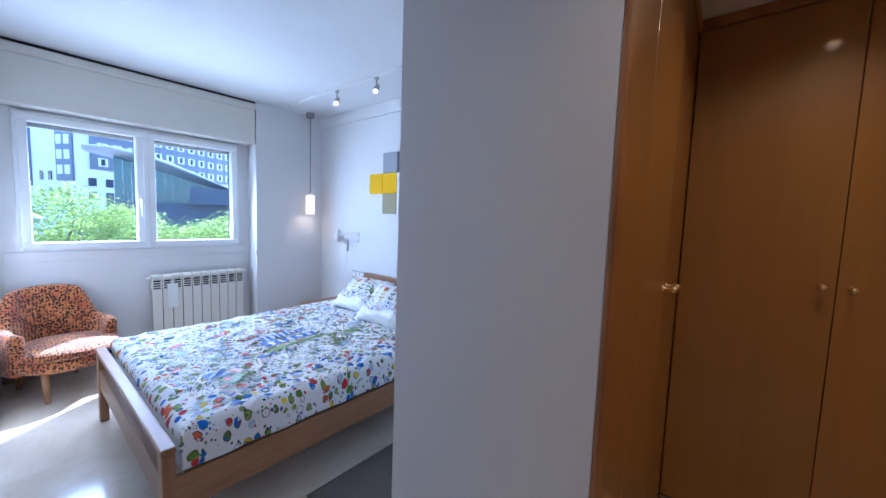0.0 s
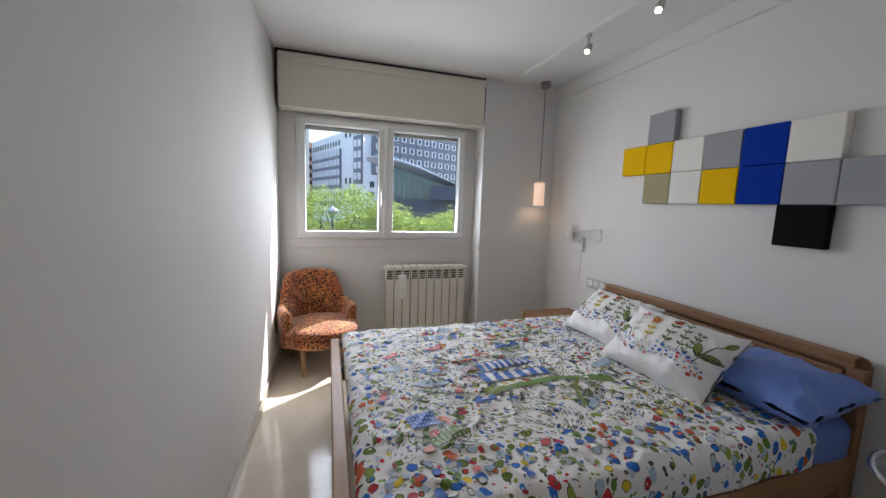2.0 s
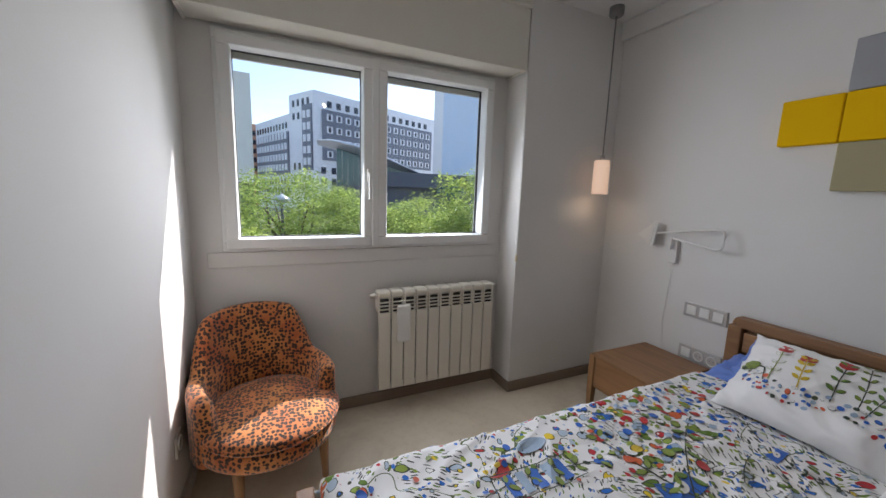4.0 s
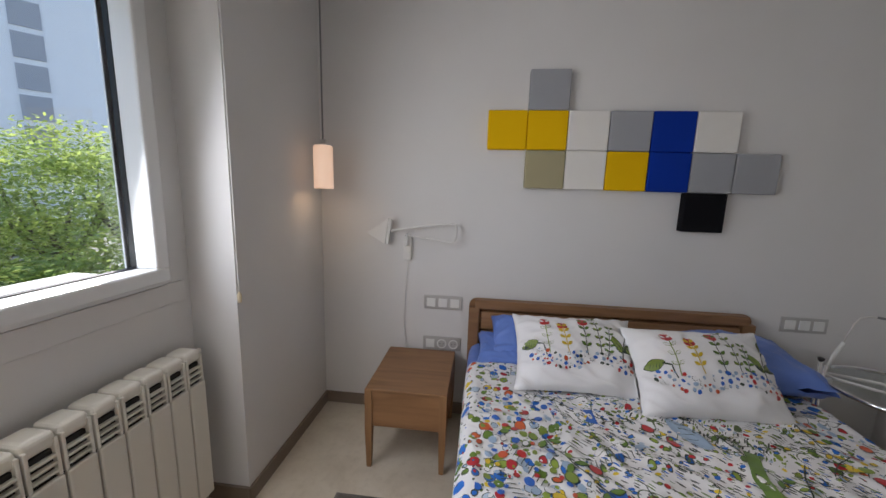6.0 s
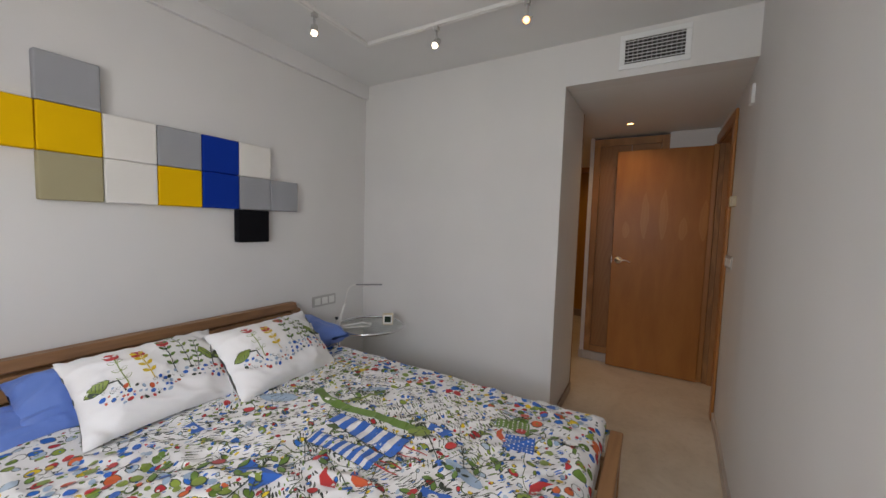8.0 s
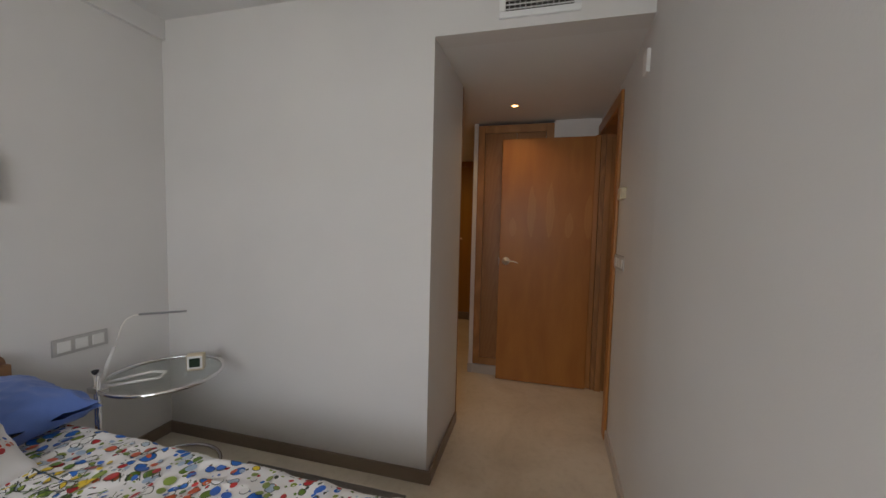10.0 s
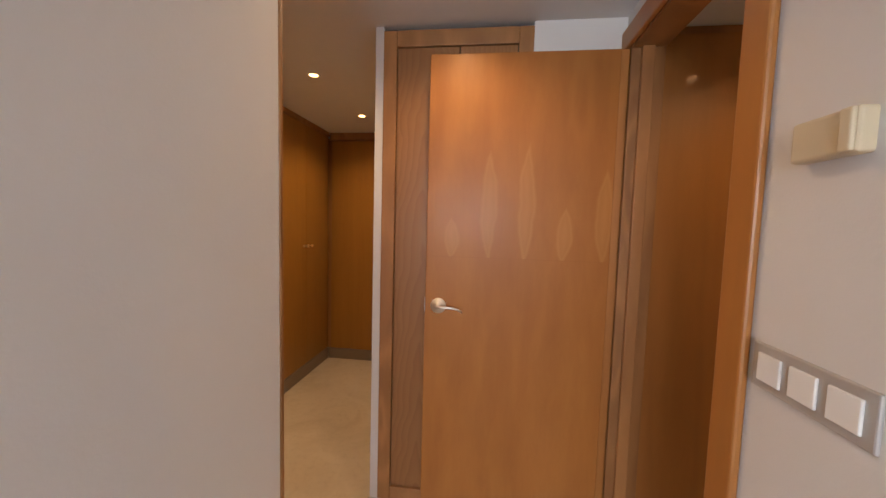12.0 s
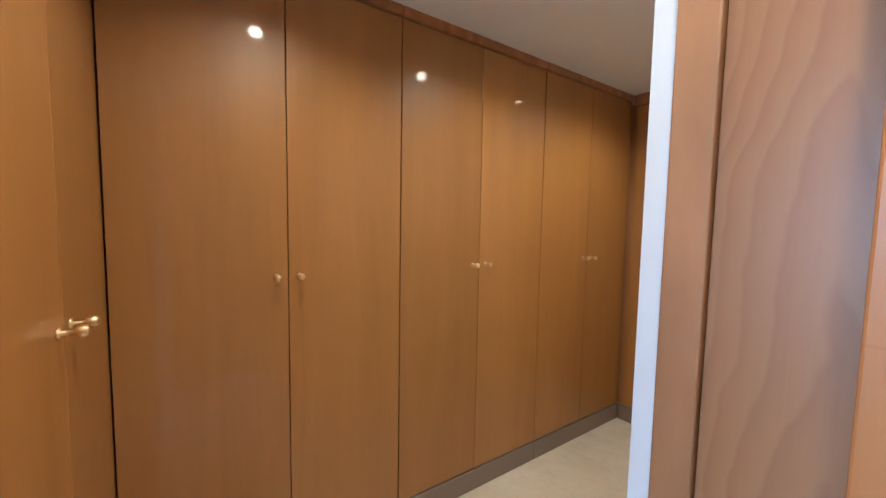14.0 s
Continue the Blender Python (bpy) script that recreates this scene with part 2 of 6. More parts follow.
M["closet_trim"] = mat("dark_cherry_trim", build=veneer((0.33, 0.155, 0.05), (0.25, 0.11, 0.032), 0.5, (9, 9, 2.4), 0.55, 0.07, 0.3, 15.0, 1.55))
M["hall_veneer"] = mat("hall_cherry_veneer", build=veneer((0.44, 0.185, 0.041), (0.36, 0.138, 0.029), 0.42, (6, 6, 0.7), 0.1, 0.3, 0.06))
M["casing"] = mat("cherry_casing_veneer", build=veneer((0.44, 0.185, 0.041), (0.36, 0.138, 0.029), 0.42, (8, 8, 1.6), 0.22, 0.25, 0.38, 11.0, 1.3))


def door_veneer(nt, b):
    """Cherry veneer in two sheets that meet in a level seam, with rows of pale pointed flames standing on it."""
    light, dark = (0.37, 0.150, 0.034), (0.29, 0.108, 0.023)
    veneer(light, dark, 0.42, (8, 8, 1.6), 0.20, 0.06, 0.2, 11.0, 1.3)(nt, b)
    b.inputs["Specular IOR Level"].default_value = 0.24
    base = b.inputs["Base Color"].links[0].from_socket
    v = coords(nt)
    wob = math_n(nt, "MULTIPLY", math_n(nt, "SUBTRACT", noise_tex(nt, v, 7.0, 2), 0.5), 0.035)
    sep = node(nt, "SeparateXYZ")
    nt.links.new(v, sep.inputs[0])
    x = math_n(nt, "DIVIDE", math_n(nt, "ADD", sep.outputs[0], wob), 0.148)
    cell = math_n(nt, "FLOOR", x, 0.0)
    f = math_n(nt, "ABSOLUTE", math_n(nt, "SUBTRACT", math_n(nt, "SUBTRACT", x, cell), 0.5))
    wn = node(nt, "TexWhiteNoise")
    wn.noise_dimensions = "1D"
    nt.links.new(cell, wn.inputs["W"])
    tall = math_n(nt, "ADD", math_n(nt, "MULTIPLY", wn.outputs["Value"], 0.26), 0.12)
    up = math_n(nt, "SUBTRACT", sep.outputs[2], 1.235)
    lifted = math_n(nt, "SUBTRACT", up, math_n(nt, "MULTIPLY", tall, 0.62))
    rise = math_n(nt, "DIVIDE", math_n(nt, "ABSOLUTE", lifted, 0.0), math_n(nt, "MULTIPLY", tall, 0.72))
    # width of the flame at this height: a pointed lens
    wide = math_n(nt, "MULTIPLY", math_n(nt, "SUBTRACT", 1.0, math_n(nt, "POWER", rise, 2.3)), 0.24)
    inner = math_n(nt, "SUBTRACT", wide, f)
    fill = ramp(nt, inner, [(0.0, (0, 0, 0)), (0.07, (0.75, 0.75, 0.75)), (0.12, (0.45, 0.45, 0.45)), (0.22, (0.7, 0.7, 0.7))])
    above = math_n(nt, "GREATER_THAN", up, 0.0)
    amount = math_n(nt, "MULTIPLY", fill, math_n(nt, "ADD", math_n(nt, "MULTIPLY", above, 0.40), 0.0))
    base = mixc(nt, amount, base, (0.56, 0.28, 0.09))
    seam = math_n(nt, "LESS_THAN", math_n(nt, "ABSOLUTE", up, 0.0), 0.0015)
    base = mixc(nt, math_n(nt, "MULTIPLY", seam, 0.35), base, dark)
    nt.links.new(base, b.inputs["Base Color"])


def crown_cut(nt, b):
    """Crown-cut cherry: nested pointed arches up the middle of each panel, straight grain beside them."""
    v = coords(nt)
    sep = node(nt, "SeparateXYZ")
    nt.links.new(v, sep.inputs[0])
    sway = math_n(nt, "MULTIPLY", math_n(nt, "SUBTRACT", noise_tex(nt, v, 3.0, 2), 0.5), 0.10)
    off = math_n(nt, "ABSOLUTE", math_n(nt, "ADD", math_n(nt, "SUBTRACT", sep.outputs[0], 0.80), sway))
    ripple = math_n(nt, "MULTIPLY", noise_tex(nt, v, 8.0, 2), 0.22)
    rise = math_n(nt, "ADD", math_n(nt, "MULTIPLY", math_n(nt, "POWER", off, 1.35), 17.0), math_n(nt, "MULTIPLY", sep.outputs[2], 1.15))
    phase = math_n(nt, "FRACT", math_n(nt, "MULTIPLY", math_n(nt, "ADD", rise, ripple), 3.8), 0.0)
    tone = ramp(nt, phase, [(0.0, (0.272, 0.127, 0.046)), (0.14, (0.325, 0.158, 0.059)), (0.55, (0.31, 0.148, 0.054)), (0.86, (0.29, 0.135, 0.049)), (1.0, (0.272, 0.127, 0.046))])
    fine = node(nt, "Mapping")
    fine.inputs["Scale"].default_value = (160, 160, 5)
    nt.links.new(v, fine.inputs["Vector"])
    pores = noise_tex(nt, fine.outputs[0], 1.0, 3)
    nt.links.new(mixc(nt, math_n(nt, "MULTIPLY", pores, 0.35), tone, (0.22, 0.10, 0.036)), b.inputs["Base Color"])
    b.inputs["Roughness"].default_value = 0.42
    b.inputs["Specular IOR Level"].default_value = 0.35
    bump(nt, b, pores, 0.08, 0.0005)


M["crown_cut"] = mat("crown_cut_cherry", build=crown_cut)
M["door"] = mat("cherry_door_veneer", build=door_veneer)
M["oak"] = mat("oak_wood", build=veneer((0.40, 0.22, 0.10), (0.27, 0.135, 0.055), 0.45, (20, 20, 2.0), 0.25, 0.05))
M["oak_x"] = mat("oak_wood_lengthwise", build=veneer((0.42, 0.235, 0.11), (0.29, 0.145, 0.06), 0.45, (2.0, 20, 20), 0.2, 0.05))
M["oak_y"] = mat("oak_wood_crosswise", build=veneer((0.36, 0.19, 0.085), (0.24, 0.12, 0.05), 0.45, (20, 2.0, 20), 0.25, 0.05))
M["pvc"] = mat("white_window_pvc", (0.80, 0.81, 0.80), 0.32, build=painted((0.80, 0.81, 0.80), 0.05, 0.32, 0.03))
M["shutter"] = mat("shutter_slat", (0.62, 0.61, 0.57), 0.6)
M["guide"] = mat("ochre_shutter_guide", (0.45, 0.36, 0.20), 0.6, build=painted((0.45, 0.36, 0.20), 0.2, 0.6, 0.25))
M["gasket"] = mat("black_rubber_gasket", (0.015, 0.015, 0.015), 0.6)
M["shade"] = mat("cream_blind_fabric", build=weave((0.66, 0.63, 0.55), (0.72, 0.69, 0.61), 500))
M["radiator"] = mat("cream_enamel", (0.74, 0.71, 0.62), 0.35, build=painted((0.74, 0.71, 0.62), 0.05, 0.35, 0.05))
# Near-black paint for the shadow in blind, vent and radiator gaps.
M["gap_shadow"] = mat("painted_gap_shadow", (0.03, 0.028, 0.025), 0.8)
M["plastic"] = mat("white_plastic", (0.78, 0.78, 0.75), 0.35)
M["silver"] = mat("silver_plastic", (0.50, 0.49, 0.47), 0.4, 0.35)
M["cord_grey"] = mat("grey_cord_and_metal", (0.22, 0.22, 0.22), 0.5, 0.2)
M["chrome"] = mat("chrome", (0.75, 0.75, 0.76), 0.12, 1.0)
M["steel"] = mat("brushed_nickel", (0.80, 0.78, 0.74), 0.46, 1.0)
M["brass"] = mat("polished_brass", (0.88, 0.68, 0.38), 0.28, 1.0)
M["black"] = mat("black_plastic", (0.02, 0.02, 0.022), 0.4)
M["lcd"] = mat("dark_green_display", (0.03, 0.05, 0.035), 0.15)
M["white_metal"] = mat("white_lacquered_metal", (0.72, 0.71, 0.68), 0.4)
M["beige_plastic"] = mat("yellowed_plastic", (0.62, 0.53, 0.36), 0.45)
M["rug"] = mat("grey_rug", build=weave((0.13, 0.115, 0.10), (0.20, 0.175, 0.155), 300, 1.0, 0.9, 0.004))
M["leopard"] = mat("leopard_velvet", rough=0.8, build=leopard)
M["duvet"] = mat("printed_duvet", rough=0.85, build=printed_cotton)
M["cotton"] = mat("white_cotton", build=weave((0.78, 0.78, 0.78), (0.82, 0.82, 0.81), 650, strength=0.15))
M["blue_cotton"] = mat("blue_cotton", build=weave((0.10, 0.19, 0.55), (0.14, 0.25, 0.64), 650, strength=0.2))
M["mattress"] = mat("mattress_ticking", build=weave((0.6, 0.6, 0.6), (0.66, 0.66, 0.65), 400))
for _k, _c in (("yellow", (0.84, 0.50, 0.002)), ("grey", (0.36, 0.37, 0.39)), ("tan", (0.40, 0.36, 0.22)), ("panel_white", (0.82, 0.80, 0.75)),
               ("blue", (0.005, 0.038, 0.34)), ("panel_black", (0.008, 0.008, 0.010))):
    M[_k] = mat(_k + "_canvas", rough=0.9, spec=0.12, build=weave(_c, tuple(x * 0.9 for x in _c), 420, strength=0.25, sheen=0.0))


def glass_build(nt, b):
    nt.nodes.remove(b)
    out = nt.nodes["Material Output"]
    tr = node(nt, "BsdfTransparent")
    tr.inputs[0].default_value = (0.97, 0.985, 0.98, 1)
    gl = node(nt, "BsdfGlossy", Roughness=0.0)
    mx = node(nt, "MixShader", Fac=0.04)
    nt.links.new(tr.outputs[0], mx.inputs[1])
    nt.links.new(gl.outputs[0], mx.inputs[2])
    nt.links.new(mx.outputs[0], out.inputs[0])


M["glass"] = mat("clear_glass", build=glass_build)


def table_glass_build(nt, b):
    nt.nodes.remove(b)
    out = nt.nodes["Material Output"]
    tr = node(nt, "BsdfTransparent")
    tr.inputs[0].default_value = (0.93, 0.96, 0.95, 1)
    gl = node(nt, "BsdfGlossy", Roughness=0.02)
    mx = node(nt, "MixShader", Fac=0.12)
    nt.links.new(tr.outputs[0], mx.inputs[1])
    nt.links.new(gl.outputs[0], mx.inputs[2])
    nt.links.new(mx.outputs[0], out.inputs[0])


M["table_glass"] = mat("clear_table_glass", build=table_glass_build)


def glow(name, colour, strength, base=(0.8, 0.8, 0.8)):
    def build(nt, b):
        b.inputs["Emission Color"].default_value = (*colour, 1)
        b.inputs["Emission Strength"].default_value = strength
    return mat(name, base, 0.4, build=build)


M["bulb"] = glow("halogen_bulb", (1.0, 0.78, 0.52), 5.0)
M["bulb_hot"] = glow("halogen_bulb_hot", (1.0, 0.40, 0.10), 2.2)
M["downlight"] = glow("downlight_bulb", (1.0, 0.50, 0.16), 3.0)
M["paper_shade"] = glow("lit_paper_shade", (1.0, 0.62, 0.38), 0.24, (0.75, 0.70, 0.64))


# ---------------------------------------------------------------- mesh tools
def box(bm, x0, y0, z0, x1, y1, z1, bevel=0.0, seg=2, m=None):
    vs = [bm.verts.new((x, y, z)) for z in (z0, z1) for y in (y0, y1) for x in (x0, x1)]
    fs = [bm.faces.new([vs[i] for i in f]) for f in ((0, 2, 3, 1), (4, 5, 7, 6), (0, 1, 5, 4), (2, 6, 7, 3), (0, 4, 6, 2), (1, 3, 7, 5))]
    if bevel > 0:
        es = list({e for f in fs for e in f.edges})
        r = bmesh.ops.bevel(bm, geom=es, offset=bevel, segments=seg, affect="EDGES", profile=0.5)
        vs = list({v for f in r["faces"] for v in f.verts} | {v for v in vs if v.is_valid})
    if m is not None:
        bmesh.ops.transform(bm, matrix=m, verts=[v for v in vs if v.is_valid])
    return bm


def prism(bm, pts, z0, z1):
    """An upright prism over a counter-clockwise outline."""
    lo, hi = [bm.verts.new((x, y, z0)) for x, y in pts], [bm.verts.new((x, y, z1)) for x, y in pts]
    bm.faces.new(lo[::-1])
    bm.faces.new(hi)
    for i in range(len(pts)):
        j = (i + 1) % len(pts)
        bm.faces.new((lo[i], lo[j], hi[j], hi[i]))
    return bm


def rod(bm, p0, p1, r0, r1=None, seg=14, caps=True):
    r1 = r0 if r1 is None else r1
    p0, p1 = Vector(p0), Vector(p1)
    q = (p1 - p0).to_track_quat("Z", "Y")
    rings = []
    for p, r in ((p0, r0), (p1, r1)):
        rings.append([bm.verts.new(p + q @ Vector((r * math.cos(a), r * math.sin(a), 0))) for a in (2 * math.pi * i / seg for i in range(seg))])
    for i in range(seg):
        j = (i + 1) % seg
        bm.faces.new((rings[0][i], rings[0][j], rings[1][j], rings[1][i])).smooth = True
    if caps:
        bm.faces.new(rings[0][::-1])
        bm.faces.new(rings[1])
    return bm


def tube(bm, pts, r, seg=10, closed=False):
    pts = [Vector(p) for p in pts]
    n = len(pts)
    rings, up = [], Vector((0, 0, 1))
    for i, p in enumerate(pts):
        a = pts[(i - 1) % n] if closed or i > 0 else p
        c = pts[(i + 1) % n] if closed or i < n - 1 else p
        d = (c - a).normalized()
        s = d.cross(up)
        if s.length < 0.05:
            s = d.cross(Vector((0, 1, 0)))
        s.normalize()
        u = s.cross(d)
        rr = r(i / max(1, n - 1)) if callable(r) else r
        rings.append([bm.verts.new(p + rr * (math.cos(t) * s + math.sin(t) * u)) for t in (2 * math.pi * k / seg for k in range(seg))])
    for i in range(n if closed else n - 1):
        a, c = rings[i], rings[(i + 1) % n]
        for k in range(seg):
            bm.faces.new((a[k], a[(k + 1) % seg], c[(k + 1) % seg], c[k])).smooth = True
    if not closed:
        bm.faces.new(rings[0][::-1])
        bm.faces.new(rings[-1])
    return bm


def lathe(bm, profile, at=(0, 0, 0), axis=(0, 0, 1), seg=24):
    q = Vector(axis).to_track_quat("Z", "Y")
    rings = []
    for r, h in profile:
        if r < 1e-6:
            rings.append([bm.verts.new(Vector(at) + q @ Vector((0, 0, h)))])
        else:
            rings.append([bm.verts.new(Vector(at) + q @ Vector((r * math.cos(a), r * math.sin(a), h))) for a in (2 * math.pi * i / seg for i in range(seg))])
    for a, c in zip(rings, rings[1:]):
        for i in range(seg):
            j = (i + 1) % seg
            if len(a) == 1 and len(c) == 1:
                continue
            if len(a) == 1:
                f = bm.faces.new((a[0], c[j], c[i]))
            elif len(c) == 1:
                f = bm.faces.new((a[i], a[j], c[0]))
            else:
                f = bm.faces.new((a[i], a[j], c[j], c[i]))
            f.smooth = True
    return bm


def grid(bm, fn, nu, nv, smooth=True):
    vs = [[bm.verts.new(fn(i / nu, j / nv)) for j in range(nv + 1)] for i in range(nu + 1)]
    for i in range(nu):
        for j in range(nv):
            bm.faces.new((vs[i][j], vs[i + 1][j], vs[i + 1][j + 1], vs[i][j + 1])).smooth = smooth
    return bm


BASE = {}


def mesh(name, bm, material, fix=True):
    if fix:
        bmesh.ops.recalc_face_normals(bm, faces=bm.faces)
    me = bpy.data.meshes.new(name)
    bm.to_mesh(me)
    bm.free()
    me.materials.append(material)
    return me


def part(name, bm, material, parent, label="", fix=True):
    """One mesh under a thing or a part, in world metres."""
    ob = new(name, mesh(name, bm, material, fix))
    ob.parent = parent
    if parent in BASE:
        ob.matrix_parent_inverse = BASE[parent]
    return tagged(ob, label=label)


def thing(name, base, label, category, group=""):
    ob = new(name)
    ob.empty_display_size = 0.1
    ob.matrix_basis = Matrix.Translation(base)
    BASE[ob] = Matrix.Translation(base).inverted()
    return tagged(ob, label, category, group)


def solid(name, bm, material, label, category, group="", fix=True):
    """A thing that is one plain mesh."""
    return tagged(new(name, mesh(name, bm, material, fix)), label, category, group)


def structure(name, bm, material, label, category=""):
    return tagged(new(name, mesh(name, bm, material)), label, category or name.split("_")[0], kind="structure")


B = bmesh.new

# ---------------------------------------------------------------- the shell
X_HEAD, Y_WIN, Y_PART, CEIL, LOW = 2.625, 3.32, 0.03, 2.46, 2.20
X_BLOCK, Y_RET, X_ROW, Y_END = 0.96, -0.604, 2.06, -3.24
WX0, WX1, WZ0, WZ1 = 0.23, 1.75, 0.985, 2.03

structure("floor", box(B(), -1.3, -3.9, -0.12, 2.85, 3.42, 0.0), M["floor"], "polished cream marble floor", "floor")
structure("ceiling", box(B(), -0.2, Y_PART, CEIL, 2.85, 3.42, CEIL + 0.15), M["ceiling"], "white painted bedroom ceiling", "ceiling")
structure("ceiling_dressing", box(B(), -1.3, -3.9, LOW, 2.85, Y_PART - 0.12, CEIL + 0.15), M["ceiling"], "lowered white ceiling over the passage", "ceiling")
structure("wall_head", box(B(), X_HEAD, Y_PART, 0, X_HEAD + 0.2, 3.42, CEIL), M["wall"], "white painted wall behind the bed", "wall")
structure("trim_beam", box(B(), X_HEAD - 0.03, Y_PART, 2.345, X_HEAD, 3.12, CEIL, 0.004), M["wall"], "shallow white beam along the wall top", "beam")
structure("wall_partition", prism(B(), [(X_BLOCK, Y_RET + 0.004), (X_HEAD + 0.2, Y_RET + 0.004), (X_HEAD + 0.2, Y_PART), (X_BLOCK + 0.01, Y_PART)], 0, LOW), M["wall"], "white partition wall beside the bed", "wall")
structure("wall_bulkhead", box(B(), -0.2, Y_PART - 0.12, LOW, X_HEAD + 0.2, Y_PART, CEIL), M["wall"], "white bulkhead over the way out of the bedroom", "wall")
structure("wall_left", prism(B(), [(-0.12, -0.69), (0.0, -0.69), (0.012, -0.35), (0.045, 0.2), (0.095, 3.3), (0.095, 3.42), (-0.12, 3.42)], 0, CEIL), M["wall"], "long white plastered wall", "wall")
structure("wall_over_door", box(B(), -0.12, -1.44, 2.08, 0.0, -0.69, CEIL), M["wall"], "white wall above the doorway", "wall")
structure("wall_window", B(), M["wall"], "white wall under and around the window", "wall")
_bm = B()
box(_bm, 0.095, Y_WIN, 0, 1.86, Y_WIN + 0.10, WZ0)
box(_bm, 0.095, Y_WIN, WZ1, 1.86, Y_WIN + 0.10, CEIL)
box(_bm, 0.095, Y_WIN, WZ0, WX0, Y_WIN + 0.10, WZ1)
box(_bm, WX1, Y_WIN, WZ0, 1.86, Y_WIN + 0.10, WZ1)
bpy.data.objects["wall_window"].data = mesh("wall_window", _bm, M["wall"])
structure("wall_pilaster", box(B(), 1.86, 3.12, 0, X_HEAD, 3.42, CEIL), M["wall"], "white boxed-out pilaster beside the window", "wall")
structure("wall_passage_end", box(B(), -0.12, -1.56, 0, 0.36, -1.44, LOW), M["wall"], "white wall end behind the open door", "wall")
structure("wall_dressing", box(B(), 0.989, -3.9, 0, 1.025, -1.44, LOW), M["wall"], "narrow white wall end of the dressing room", "wall")
structure("wall_dressing_back", box(B(), 0.2, -3.95, 0, 2.85, -3.85, LOW), M["wall"], "plain wall behind the wardrobes", "wall")
structure("wall_dressing_side", box(B(), 2.7, -3.85, 0, 2.85, Y_RET, LOW), M["wall"], "plain wall behind the wardrobe row", "wall")
structure("wall_hall", box(B(), -1.35, -2.2, 0, -1.25, Y_PART, LOW), M["wall"], "unseen white wall closing off the hallway", "wall")
structure("wall_hall_back", box(B(), -1.25, -2.2, 0, -0.12, -2.1, LOW), M["wall"], "unseen white wall closing off the hallway", "wall")
# Unseen wall, added so that no daylight leaks into the hallway.
structure("wall_hall_front", box(B(), -1.25, -0.1, 0, -0.12, Y_PART, LOW), M["wall"], "unseen white wall closing off the hallway", "wall")
structure("wall_closet_back", box(B(), -0.12, -2.2, 0, 0.985, -2.1, LOW), M["wall"], "plain wall behind the closet", "wall")

# skirtings
def skirt(name, x0, y0, x1, y1, m="skirt", h=0.07):
    structure(name, box(B(), x0, y0, 0.0, x1, y1, h, 0.003), M[m], "low taupe skirting board" if m == "skirt" else "pale stone skirting board", "baseboard")


skirt("baseboard_window", 0.11, Y_WIN - 0.014, 1.86, Y_WIN)
skirt("baseboard_pilaster", 1.846, 3.106, X_HEAD - 0.014, 3.12)
skirt("baseboard_pilaster_side", 1.846, 3.12, 1.86, Y_WIN - 0.014)
skirt("baseboard_head", X_HEAD - 0.014, Y_PART + 0.014, X_HEAD, 3.12)
skirt("baseboard_partition", X_BLOCK - 0.014, Y_PART, X_HEAD, Y_PART + 0.014)
skirt("baseboard_block", X_BLOCK - 0.014, Y_RET + 0.02, X_BLOCK, Y_PART)
structure("baseboard_left", prism(B(), [(0.001, -0.632), (0.016, -0.632), (0.026, -0.35), (0.059, 0.2), (0.109, 3.3), (0.095, 3.3), (0.045, 0.2), (0.012, -0.35)], 0, 0.07), M["skirt_light"], "pale stone skirting board", "baseboard")
skirt("baseboard_post", 0.988, -1.44, 1.033, -1.425, "skirt_light", 0.08)

# ---------------------------------------------------------------- window
def ring_frame(bm, x0, z0, x1, z1, w, y0, y1, bevel=0.006):
    """An upright rectangular frame in the window wall's plane."""
    box(bm, x0, y0, z0, x1, y1, z0 + w, bevel)
    box(bm, x0, y0, z1 - w, x1, y1, z1, bevel)
    box(bm, x0, y0, z0 + w - 0.001, x0 + w, y1, z1 - w + 0.001, bevel)
    box(bm, x1 - w, y0, z0 + w - 0.001, x1, y1, z1 - w + 0.001, bevel)
    return bm


